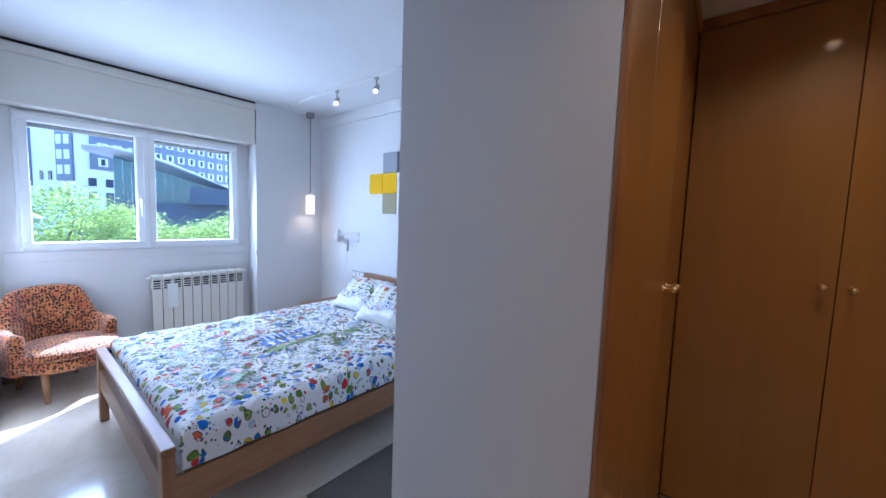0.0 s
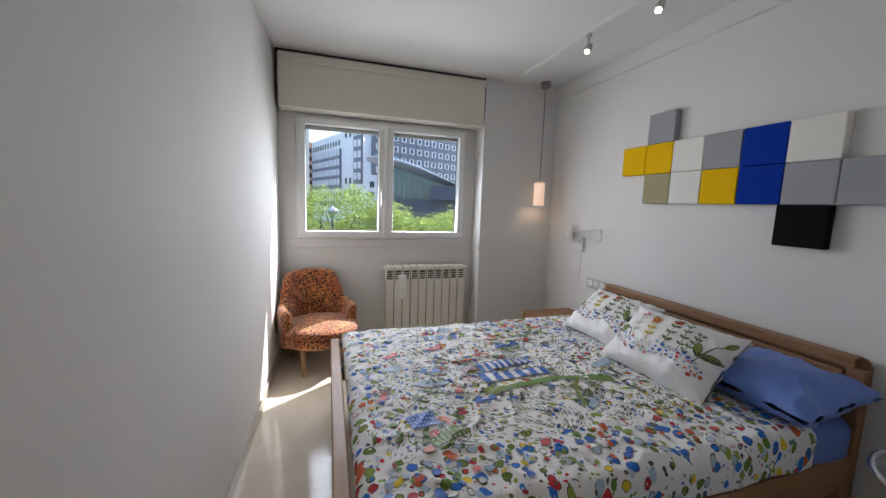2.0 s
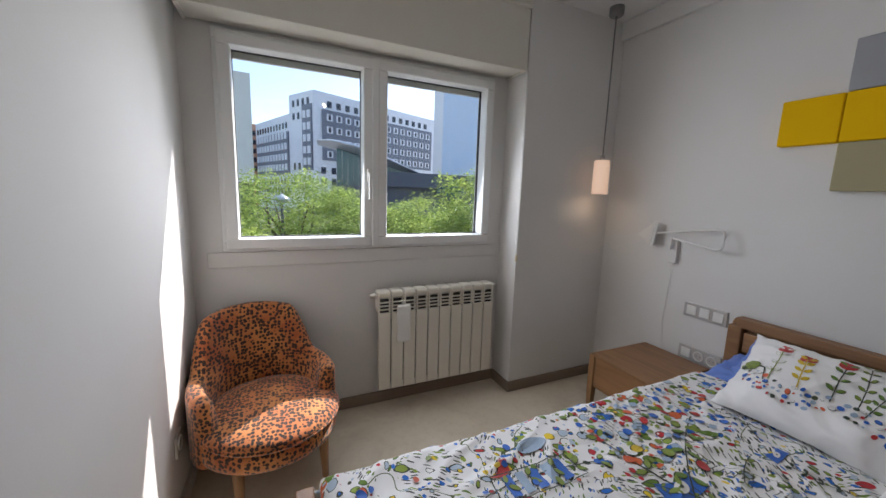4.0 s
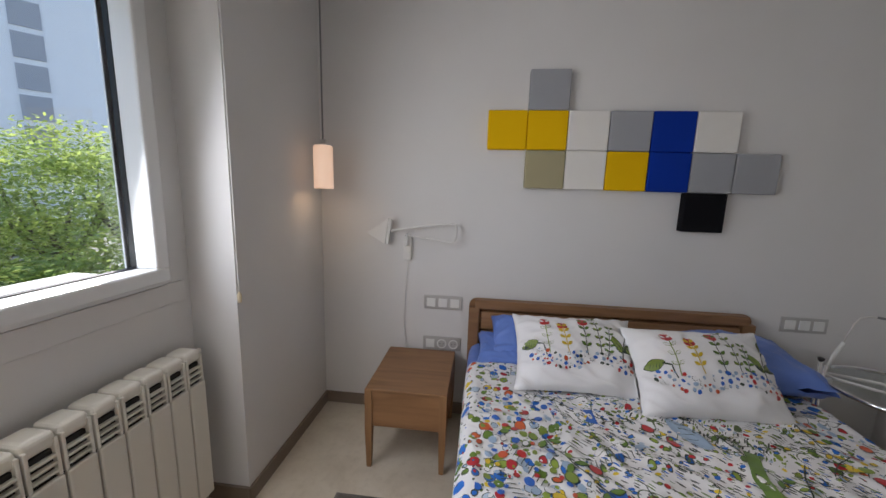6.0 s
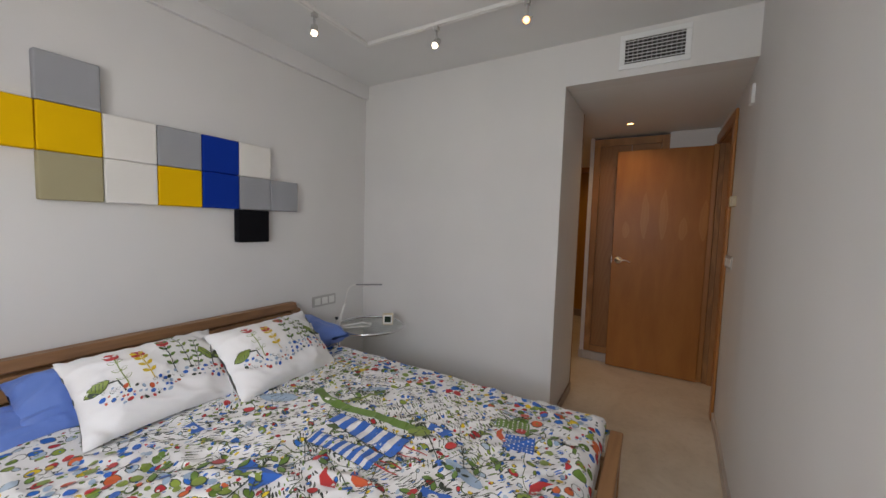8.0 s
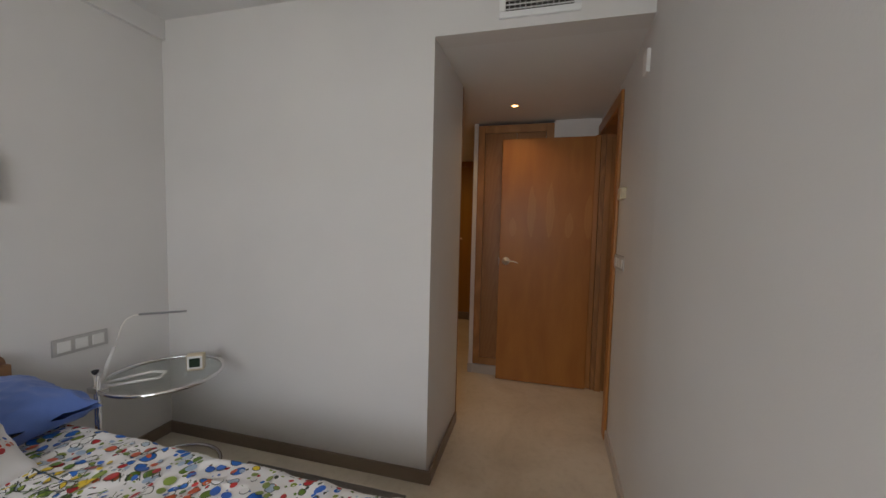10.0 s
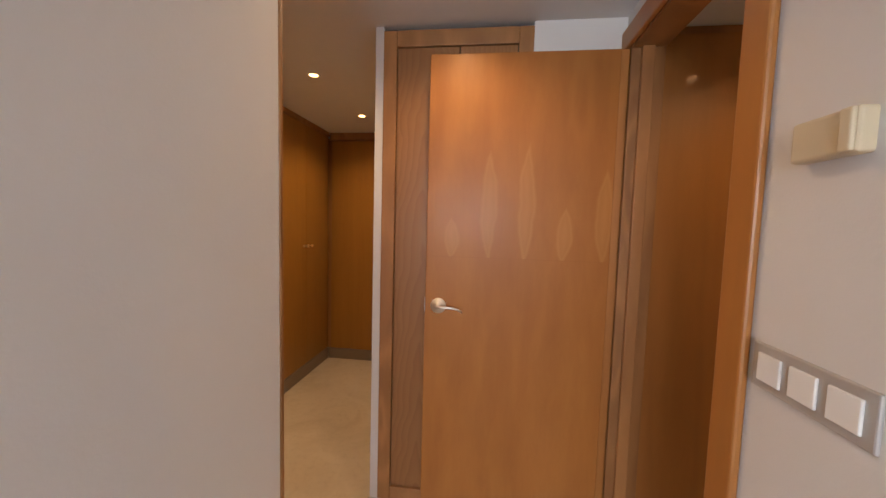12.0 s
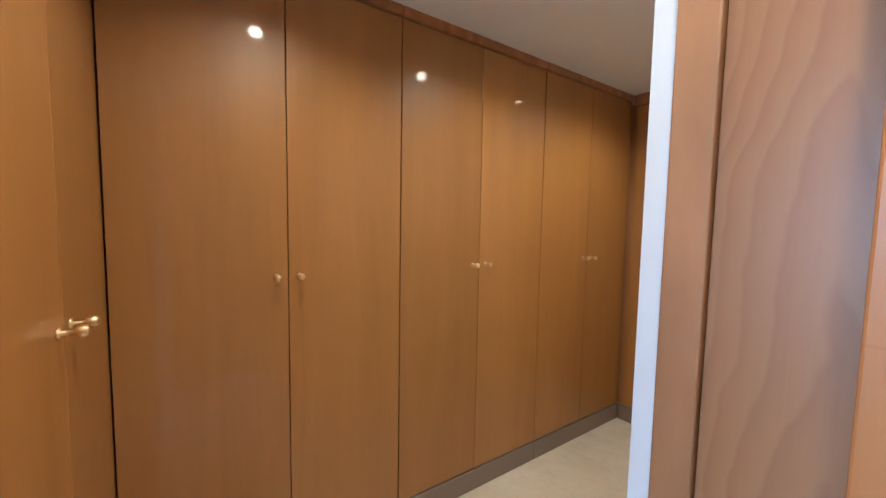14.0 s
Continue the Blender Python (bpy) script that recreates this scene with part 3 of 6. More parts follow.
def window():
    w = tagged(new("window_1", mesh("window_1", ring_frame(B(), WX0, WZ0, WX1, WZ1, 0.05, 3.30, 3.42), M["pvc"])),
               "white plastic double casement window, closed", "window", kind="structure")
    part("sill_trim", box(B(), 0.16, 3.308, 0.905, 1.83, 3.322, 0.982, 0.003), M["wall"], w, "low plaster ledge under the window")
    for x0, x1 in ((0.252, 0.975), (1.0, 1.738)):
        s = part("sash", ring_frame(B(), x0, 1.0, x1, 2.008, 0.054, 3.275, 3.36, 0.008), M["pvc"], w)
        part("gasket", ring_frame(B(), x0 + 0.050, 1.052, x1 - 0.050, 1.958, 0.006, 3.352, 3.372, 0.0), M["gasket"], s)
        p = part("pane", box(B(), x0 + 0.042, 3.362, 1.042, x1 - 0.042, 3.366, 1.966), M["glass"], s)
        p.visible_shadow = False
        bm = B()
        for k in range(2):
            box(bm, x0 + 0.02, 3.385, 1.925 + 0.04 * k, x1 - 0.02, 3.40, 1.962 + 0.04 * k, 0.004)
        part("shutter_slat", bm, M["shutter"], w, "lowered edge of the roller shutter")
    for gx in (0.262, 1.700):
        part("shutter_guide", box(B(), gx, 3.376, 1.0, gx + 0.028, 3.412, 2.01, 0.002), M["guide"], w, "ochre perforated shutter guide")
    part("astragal", box(B(), 0.968, 3.268, 1.0, 1.007, 3.30, 2.008, 0.006), M["pvc"], w)
    h = part("handle", box(B(), 0.938, 3.262, 1.36, 0.962, 3.276, 1.43, 0.004), M["plastic"], w, "white plastic window handle")
    part("lever", box(B(), 0.942, 3.235, 1.265, 0.958, 3.252, 1.41, 0.005), M["plastic"], h)
    part("outer_sill", box(B(), WX0 - 0.02, 3.42, 0.965, WX1 + 0.02, 3.72, 1.0, 0.004), M["pvc"], w, "pale outer window sill")


window()


def blind_box():
    b = thing("roller_blind_pelmet", (0.98, 3.2, 2.03), "cream fabric roman blind pulled up above the window", "blind")
    part("panel", box(B(), 0.125, 3.105, 2.035, 1.845, 3.135, 2.37, 0.004), M["shade"], b)
    part("top_rail", box(B(), 0.125, 3.088, 2.37, 1.85, 3.14, 2.436, 0.012, 3), M["shade"], b)
    part("end_panel", box(B(), 0.125, 3.135, 2.035, 0.14, 3.31, 2.43, 0.002), M["shade"], b)
    part("end_panel", box(B(), 1.83, 3.135, 2.035, 1.845, 3.31, 2.43, 0.002), M["shade"], b)
    part("underside", box(B(), 0.14, 3.135, 2.045, 1.83, 3.31, 2.06), M["shade"], b)
    # Dark strip paints the shadowed gap between the blind and the ceiling.
    part("shadow_rail", box(B(), 0.11, 3.12, 2.436, 1.855, 3.16, CEIL), M["gap_shadow"], b, "dark strip painting the shadowed gap above the blind")


blind_box()


def blind_cord():
    c = thing("blind_cord", (1.868, 3.04, 0.95), "white blind pull cord beside the pilaster", "cord")
    bm = B()
    for dx in (-0.005, 0.008):
        tube(bm, [(1.845 + dx, 3.105, 2.03 - 1.1 * k / 14 - (0.02 * math.sin(math.pi * k / 14))) for k in range(15)], 0.0018, 6)
    part("cord", bm, M["plastic"], c)
    part("tassel", lathe(B(), [(0, 0), (0.007, 0.004), (0.009, 0.03), (0.003, 0.045)], (1.847, 3.1, 0.895)), M["beige_plastic"], c)


blind_cord()


# ---------------------------------------------------------------- doors and wardrobes
def doorway():
    d = tagged(new("door_1", mesh("door_1", box(B(), -0.12, -1.40, 0.0, 0.003, -1.372, 2.08, 0.003), M["closet_trim"])),
               "cherry-veneered flush door standing open with its frame", "door", kind="structure")
    part("jamb", box(B(), -0.12, -0.715, 0, 0.003, -0.685, 2.08, 0.003), M["closet_trim"], d)
    part("head_jamb", box(B(), -0.118, -1.372, 2.052, 0.002, -0.715, 2.08, 0.003), M["closet_trim"], d)
    part("stop", box(B(), -0.075, -1.372, 0, -0.03, -1.352, 2.052, 0.003), M["closet_trim"], d)
    part("stop", box(B(), -0.075, -0.735, 0, -0.03, -0.715, 2.052, 0.003), M["closet_trim"], d)
    for y0, y1, x1 in ((-1.437, -1.384, 0.044), (-0.714, -0.634, 0.021)):
        part("casing", box(B(), 0.003, y0, 0, x1, y1, 2.056, 0.006), M["casing"], d)
    part("casing", box(B(), 0.003, -1.437, 2.0565, 0.022, -0.634, 2.135, 0.006), M["casing"], d)
    leaf = part("leaf", box(B(), 0.046, -1.383, 0.008, 0.769, -1.345, 2.038, 0.003), M["door"], d)
    rose = part("handle", lathe(B(), [(0, 0), (0.032, 0), (0.032, 0.006), (0.029, 0.009), (0.009, 0.010), (0.0085, 0.043), (0, 0.045)], (0.712, -1.345, 1.03), (0, 1, 0)), M["steel"], leaf, "brushed nickel lever handle")
    pts = [(0.712, -1.304, 1.030), (0.697, -1.298, 1.032), (0.667, -1.296, 1.033), (0.647, -1.297, 1.032), (0.625, -1.299, 1.026), (0.611, -1.301, 1.017)]
    part("latch", box(B(), 0.767, -1.374, 1.0, 0.7715, -1.354, 1.06), M["steel"], leaf)
    part("lever", tube(B(), pts, lambda s: 0.0075 - 0.0045 * s, 10), M["steel"], leaf, "curved nickel lever")


doorway()


def knob(at, axis, parent):
    part("knob", lathe(B(), [(0, 0), (0.011, 0), (0.011, 0.003), (0.0045, 0.005), (0.0045, 0.022), (0.009, 0.025), (0.0125, 0.033), (0.011, 0.041), (0.006, 0.045), (0, 0.046)], at, axis, 16), M["brass"], parent, "small brass knob")


def wardrobe_pair(y0, ym, y1, label):
    """Two tall doors in the row that faces the passage; y0 > ym > y1."""
    w = thing("wardrobe", (X_ROW + 0.3, ym, 0), label, "wardrobe", "fitted wardrobes of the dressing room")
    part("carcass", box(B(), X_ROW + 0.024, y1 + 0.001, 0.11, X_ROW + 0.6, y0 - 0.001, 2.15), M["closet_trim"], w)
    part("plinth", box(B(), X_ROW - 0.004, y1, 0, X_ROW + 0.02, y0, 0.105, 0.003), M["skirt"], w, "dark taupe plinth")
    for a, c, k in ((ym + 0.0015, y0 - 0.0015, ym + 0.038), (y1 + 0.0015, ym - 0.0015, ym - 0.038)):
        d = part("door", box(B(), X_ROW, a, 0.112, X_ROW + 0.022, c, 2.156, 0.002), M["closet"], w)
        knob((X_ROW, k, 1.145), (-1, 0, 0), d)
    part("cornice", box(B(), X_ROW - 0.012, y1, 2.16, X_ROW + 0.03, y0, LOW, 0.004), M["closet_trim"], w)
    return w


wardrobe_pair(-0.613, -1.087, -1.524, "tall glossy cherry wardrobe with two brass-knobbed doors")
wardrobe_pair(-1.526, -1.95, -2.383, "tall glossy cherry wardrobe with two brass-knobbed doors")
wardrobe_pair(-2.385, -2.80, Y_END + 0.01, "tall glossy cherry wardrobe with two brass-knobbed doors")


def wardrobe_return():
    w = thing("wardrobe", (1.6, Y_RET + 0.3, 0), "glossy cherry corner wardrobe built into the partition", "wardrobe", "fitted wardrobes of the dressing room")
    y = Y_RET
    part("end_trim", box(B(), X_BLOCK - 0.003, y - 0.010, 0, X_BLOCK + 0.045, y + 0.003, LOW, 0.003), M["closet_trim"], w)
    part("filler_panel", box(B(), X_BLOCK + 0.045, y - 0.004, 0.115, 1.248, y + 0.018, 2.15, 0.002), M["closet"], w)
    part("plinth", box(B(), X_BLOCK + 0.045, y - 0.006, 0, X_ROW - 0.006, y + 0.018, 0.113, 0.003), M["closet_trim"], w)
    part("cornice", box(B(), X_BLOCK + 0.045, y - 0.014, 2.152, X_ROW - 0.014, y + 0.018, LOW, 0.004), M["closet_trim"], w)
    for a, c, k in ((1.25, 1.688, 1.65), (1.691, X_ROW + 0.004, 1.729)):
        d = part("door", box(B(), a, y - 0.006, 0.12, c, y + 0.016, 2.148, 0.002), M["closet"], w)
        knob((k, y - 0.006, 1.125), (0, -1, 0), d)


wardrobe_return()


def wardrobe_end():
    w = thing("wardrobe", (1.55, Y_END - 0.3, 0), "cherry wardrobe closing the end of the dressing room", "wardrobe", "fitted wardrobes of the dressing room")
    y = Y_END
    part("carcass", box(B(), 1.028, y - 0.58, 0.1, X_ROW + 0.02, y - 0.022, 2.15), M["closet_trim"], w)
    part("plinth", box(B(), 1.028, y - 0.018, 0, X_ROW - 0.005, y + 0.004, 0.10, 0.003), M["skirt"], w, "dark taupe plinth")
    part("cornice", box(B(), 1.028, y - 0.018, 2.128, X_ROW - 0.013, y + 0.014, LOW, 0.004), M["closet_trim"], w)
    for a, c, k in ((1.03, 1.52, 1.483), (1.523, X_ROW - 0.03, 1.56)):
        d = part("door", box(B(), a, y - 0.02, 0.105, c, y, 2.124, 0.002), M["closet"], w)
        knob((k, y, 1.14), (0, 1, 0), d)


wardrobe_end()


def closet_behind_door():
    w = thing("closet", (0.66, -1.7, 0), "cherry-fronted closet partly hidden by the open door", "closet")
    y = -1.44
    bm = B()
    box(bm, 0.36, y - 0.02, 0.085, 0.42, y + 0.012, 2.178, 0.004)
    box(bm, 0.928, y - 0.02, 0.085, 0.987, y + 0.012, 2.178, 0.004)
    box(bm, 0.42, y - 0.02, 2.11, 0.928, y + 0.012, 2.178, 0.004)
    box(bm, 0.42, y - 0.02, 0.085, 0.928, y + 0.012, 0.15, 0.004)
    part("frame", bm, M["closet_trim"], w)
    for a, c in ((0.422, 0.659), (0.662, 0.926)):
        part("door", box(B(), a, y - 0.02, 0.152, c, y + 0.002, 2.108, 0.002), M["crown_cut"], w)
    part("plinth", box(B(), 0.362, y - 0.01, 0, 0.986, y + 0.012, 0.08, 0.003), M["skirt_light"], w, "pale stone plinth")


closet_behind_door()


def hall_closet():
    w = thing("closet", (-0.6, -1.8, 0), "cherry closet front in the hallway beyond the doorway", "closet")
    y = -1.50
    part("carcass", box(B(), -1.24, y - 0.55, 0.09, -0.125, y - 0.022, LOW - 0.002), M["closet_trim"], w)
    for a, c in ((-1.24, -0.692), (-0.686, -0.135)):
        part("door", box(B(), a, y - 0.02, 0.12, c, y, 2.16, 0.002), M["hall_veneer"], w)
    part("plinth", box(B(), -1.24, y - 0.018, 0, -0.125, y + 0.002, 0.10, 0.003), M["skirt_light"], w, "pale stone plinth")


hall_closet()


# ---------------------------------------------------------------- lamps in the ceilings
def downlight(x, y, lit=True):
    d = thing("downlight", (x, y, LOW), "small recessed halogen downlight, lit", "downlight", "recessed ceiling downlights")
    part("trim_ring", lathe(B(), [(0.024, 0.0), (0.024, -0.004), (0.036, -0.005), (0.040, 0.0)], (x, y, LOW - 0.0005)), M["white_metal"], d)
    part("bulb", lathe(B(), [(0, -0.003), (0.012, -0.0035), (0.0235, -0.001)], (x, y, LOW - 0.0005)), M["downlight"], d)
    small_lamp("downlight_beam", (x, y, LOW - 0.012), (x, y, 0), DOWN_WATTS, 146, 0.025, (1.0, 0.66, 0.32))


for _x, _y in ((0.66, -1.02), (1.53, -1.06), (1.545, -1.91), (1.54, -2.70), (-0.55, -0.95)):
    downlight(_x, _y)


def vent():
    v = thing("air_vent", (0.49, Y_PART, 2.25), "white air-conditioning grille in the bulkhead", "vent")
    y = Y_PART
    x0, x1, z0, z1 = 0.325, 0.672, 2.24, 2.43
    bm = B()
    box(bm, x0, y, z0, x1, y + 0.014, z0 + 0.028, 0.003)
    box(bm, x0, y, z1 - 0.028, x1, y + 0.014, z1, 0.003)
    box(bm, x0, y, z0 + 0.028, x0 + 0.028, y + 0.014, z1 - 0.028, 0.003)
    box(bm, x1 - 0.028, y, z0 + 0.028, x1, y + 0.014, z1 - 0.028, 0.003)
    part("frame", bm, M["pvc"], v)
    # Black plate paints the darkness of the duct behind the slats.
    part("backing", box(B(), x0 + 0.02, y + 0.0005, z0 + 0.02, x1 - 0.02, y + 0.002, z1 - 0.02), M["gap_shadow"], v)
    for i in range(7):
        z = z0 + 0.038 + i * 0.019
        part("slat", box(B(), x0 + 0.026, y + 0.004, z - 0.0012, x1 - 0.026, y + 0.011, z + 0.0012), M["pvc"], v)
    for i in range(12):
        x = x0 + 0.044 + i * 0.0235
        part("fin", box(B(), x - 0.001, y + 0.003, z0 + 0.026, x + 0.001, y + 0.009, z1 - 0.026), M["pvc"], v)


vent()

# ---------------------------------------------------------------- bed
BX0, BX1, BY0, BY1 = 0.488, 2.575, 0.755, 2.235
TOP = 0.515


def bed():
    b = thing("bed", (1.5, 1.5, 0), "oak double bed frame with a panelled headboard", "bed")
    hx0, hx1 = 2.545, 2.59
    bm = B()
    n = 10
    pts = [(BY0, 0.1), (BY1, 0.1)] + [(BY1 - 0.045 + 0.045 * math.cos(a), 0.705 + 0.045 * math.sin(a)) for a in (math.pi / 2 * k / n for k in range(n + 1))]
    pts += [(BY0 + 0.045 - 0.045 * math.sin(a), 0.705 + 0.045 * math.cos(a)) for a in (math.pi / 2 * k / n for k in range(n + 1))]
    f = [bm.verts.new((hx0 + 0.034, y, z)) for y, z in pts]
    k = [bm.verts.new((hx1, y, z)) for y, z in pts]
    bm.faces.new(f)
    bm.faces.new(k[::-1])
    for i in range(len(pts)):
        bm.faces.new((f[i], k[i], k[(i + 1) % len(pts)], f[(i + 1) % len(pts)]))
    part("headboard", bm, M["oak_y"], b)
    fr = B()
    box(fr, hx0 - 0.005, BY0, 0.05, hx0 + 0.035, BY0 + 0.06, 0.705, 0.005)
    box(fr, hx0 - 0.005, BY1 - 0.06, 0.05, hx0 + 0.035, BY1, 0.705, 0.005)
    box(fr, hx0 - 0.005, BY0 + 0.035, 0.70, hx0 + 0.035, BY1 - 0.035, 0.75, 0.005)
    part("headboard_frame", fr, M["oak_y"], b)
    for z0, z1 in ((0.585, 0.682), (0.47, 0.567), (0.36, 0.456)):
        part("headboard_plank", box(B(), hx0, BY0 + 0.070, z0, hx0 + 0.036, BY1 - 0.070, z1, 0.004), M["oak_y"], b)
    for y0, y1 in ((BY0, BY0 + 0.03), (BY1 - 0.03, BY1)):
        part("side_rail", box(B(), BX0 + 0.05, y0, 0.19, hx0, y1, 0.335, 0.005), M["oak_x"], b)
    for y0, y1 in ((BY0, BY0 + 0.06), (BY1 - 0.06, BY1)):
        part("leg", box(B(), BX0 + 0.014, y0, 0, BX0 + 0.058, y1, 0.435, 0.006), M["oak"], b)
        part("leg", box(B(), 2.50, y0, 0, 2.545, y1, 0.19, 0.006), M["oak"], b)
    part("foot_top_rail", box(B(), BX0 + 0.010, BY0 - 0.004, 0.435, BX0 + 0.062, BY1 + 0.004, 0.462, 0.006), M["oak_y"], b)
    part("foot_rail", box(B(), BX0 + 0.020, BY0 + 0.06, 0.21, BX0 + 0.050, BY1 - 0.06, 0.335, 0.004), M["oak_y"], b)
    for i in range(13):
        x = 0.62 + i * 0.15
        part("slat", box(B(), x, BY0 + 0.032, 0.26, x + 0.07, BY1 - 0.032, 0.28, 0.003), M["oak_y"], b)


bed()
solid("mattress", box(B(), 0.575, BY0 + 0.035, 0.282, 2.54, BY1 - 0.035, 0.47, 0.05, 4), M["mattress"], "thick double mattress on the bed slats", "mattress")


def wrinkle(x, y):
    """Soft folds of a duvet that has been pulled straight by hand."""
    p = Vector((x * 2.1 + 0.3, y * 2.1, 0.0))
    w = 0.006 * noise.noise(p)
    q = Vector((x * 5.5 + 1.4 * y, y * 3.0 - 1.2 * x, 3.0))
    w += 0.0045 * noise.noise(q)
    ridge = 1.0 - abs(noise.noise(Vector((x * 4.0 + 2.2 * y, y * 7.0 - 4.0 * x, 7.0))))
    w += 0.009 * max(0.0, ridge - 0.74) / 0.26
    ridge2 = 1.0 - abs(noise.noise(Vector((x * 9.0 - 5.0 * y, y * 5.0 + 4.0 * x, 17.0))))
    return w + 0.004 * max(0.0, ridge2 - 0.78) / 0.22


def sheet_point(u, v, drop_foot=0.10, x0=0.565, x1=2.27, y0=0.745, y1=2.225, drop_near=0.19, drop_far=0.30, r=0.055):
    """A sheet laid over the mattress: u runs from the foot hem to the pillows, v from the near hem to the far one."""
    def fold(s, edge_out):
        # s metres past the flat part: round over, then hang
        arc = r * math.pi / 2
        if s <= 0:
            return 0.0, 0.0
        if s < arc:
            a = s / r
            return r * math.sin(a), r * (1 - math.cos(a))
        return r, r + (s - arc)
    arc = r * math.pi / 2
    lu = (x1 - x0 - r) + drop_foot
    su = u * lu
    flat_x = x0 + r
    dx, dzx = fold(drop_foot - su, True) if su < drop_foot else (0.0, 0.0)
    x = flat_x - dx if su < drop_foot else flat_x + (su - drop_foot)
    wy = (y1 - y0 - 2 * r)
    lv = drop_near + wy + drop_far
    sv = v * lv
    if sv < drop_near:
        dy, dzy = fold(drop_near - sv, True)
        y = y0 + r - dy
    elif sv > drop_near + wy:
        dy, dzy = fold(sv - drop_near - wy, True)
        y = y1 - r + dy
    else:
        dzy = 0.0
        y = y0 + r + (sv - drop_near)
    drop = max(dzx, dzy)
    k = 1.0 if drop < 0.02 else max(0.25, 1 - drop * 6)
    z = TOP - drop + wrinkle(x, y) * k
    if dzy > 0.04:
        y += (0.010 * math.sin(x * 21) + 0.008 * noise.noise(Vector((x * 6, 1.0, 4.0)))) * min(1, dzy * 6) * (1 if y > 1.5 else -0.5)
    if dzx > 0.04:
        x += 0.006 * noise.noise(Vector((y * 7, 2.0, 9.0)))
    return Vector((x, y, z))


def duvet():
    bm = grid(B(), lambda u, v: sheet_point(u, v), 230, 230)
    ob = solid("duvet", bm, M["duvet"], "white duvet printed with colourful pebbles, leaves and figures", "duvet")
    mod = ob.modifiers.new("thickness", "SOLIDIFY")
    mod.thickness, mod.offset = 0.018, -1
    return ob


DUVET = duvet()


def pillow_point(u, v, w, h, thick, seed, side):
    """Half of a pillow, corners drawn out, creased near its rim."""
    a, c = 2 * u - 1, 2 * v - 1
    edge = max(0.0, (1 - abs(a) ** 2.6)) ** 0.6 * max(0.0, (1 - abs(c) ** 2.6)) ** 0.6
    x = a * w / 2 * (1 - 0.075 * (1 - c * c) * a * a)
    y = c * h / 2 * (1 - 0.075 * (1 - a * a) * c * c)
    z = side * thick / 2 * edge
    z += 0.016 * noise.noise(Vector((x * 6 + seed, y * 6, seed))) * (0.3 + edge)
    z += side * 0.012 * max(0.0, 0.3 - abs(noise.noise(Vector((x * 7 - seed, y * 11, seed * 2))))) / 0.3 * (1 - 0.5 * edge)
    z += side * 0.014 * max(0.0, 0.2 - abs(noise.noise(Vector((x * 9 + y * 12 + seed, 5 * y - 4 * x, seed * 3))))) / 0.2 * (1 - 0.7 * edge) * min(1.0, 6 * edge)
    return Vector((x, y, z))


def pillow(name, m, w, h, thick, material, seed, label):
    p = thing(name, m.translation, label, "pillow")
    bm = B()
    grid(bm, lambda u, v: m @ pillow_point(u, v, w, h, thick, seed, 1), 52, 40)
    grid(bm, lambda u, v: m @ pillow_point(u, v, w, h, thick, seed, -1), 52, 40)
    bmesh.ops.remove_doubles(bm, verts=bm.verts, dist=0.004)
    part("cover", bm, material, p)
    return p


def lean(x, y, z, tilt, turn=0.0, roll=0.0):
    """A pillow's pose: its width along y, its height leaning back towards the headboard by tilt degrees from flat."""
    return Matrix.Translation((x, y, z)) @ Matrix.Rotation(radians(turn), 4, "Z") @ Matrix.Rotation(radians(-tilt), 4, "Y") @ Matrix.Rotation(radians(-90), 4, "Z") @ Matrix.Rotation(radians(roll), 4, "Z")


pillow("pillow", lean(2.40, 1.94, 0.535, 8), 0.48, 0.28, 0.12, M["blue_cotton"], 1.0, "blue cotton pillow lying flat by the headboard")
pillow("pillow", lean(2.42, 1.90, 0.59, 32), 0.42, 0.27, 0.18, M["blue_cotton"], 2.0, "blue cotton pillow leaning on the headboard")
pillow("pillow", lean(2.345, 0.94, 0.60, 5), 0.47, 0.46, 0.18, M["blue_cotton"], 3.0, "blue cotton pillow lying by the headboard")
PIL_A = lean(2.18, 1.745, 0.638, 40.5)
PIL_B = lean(2.09, 1.262, 0.638, 43, 3)
PILLOW_A = pillow("pillow", PIL_A, 0.54, 0.37, 0.19, M["cotton"], 5.0, "white pillow printed with red flowers and green stems")
PILLOW_B = pillow("pillow", PIL_B, 0.57, 0.38, 0.19, M["cotton"], 8.0, "white pillow printed with red flowers and green stems")


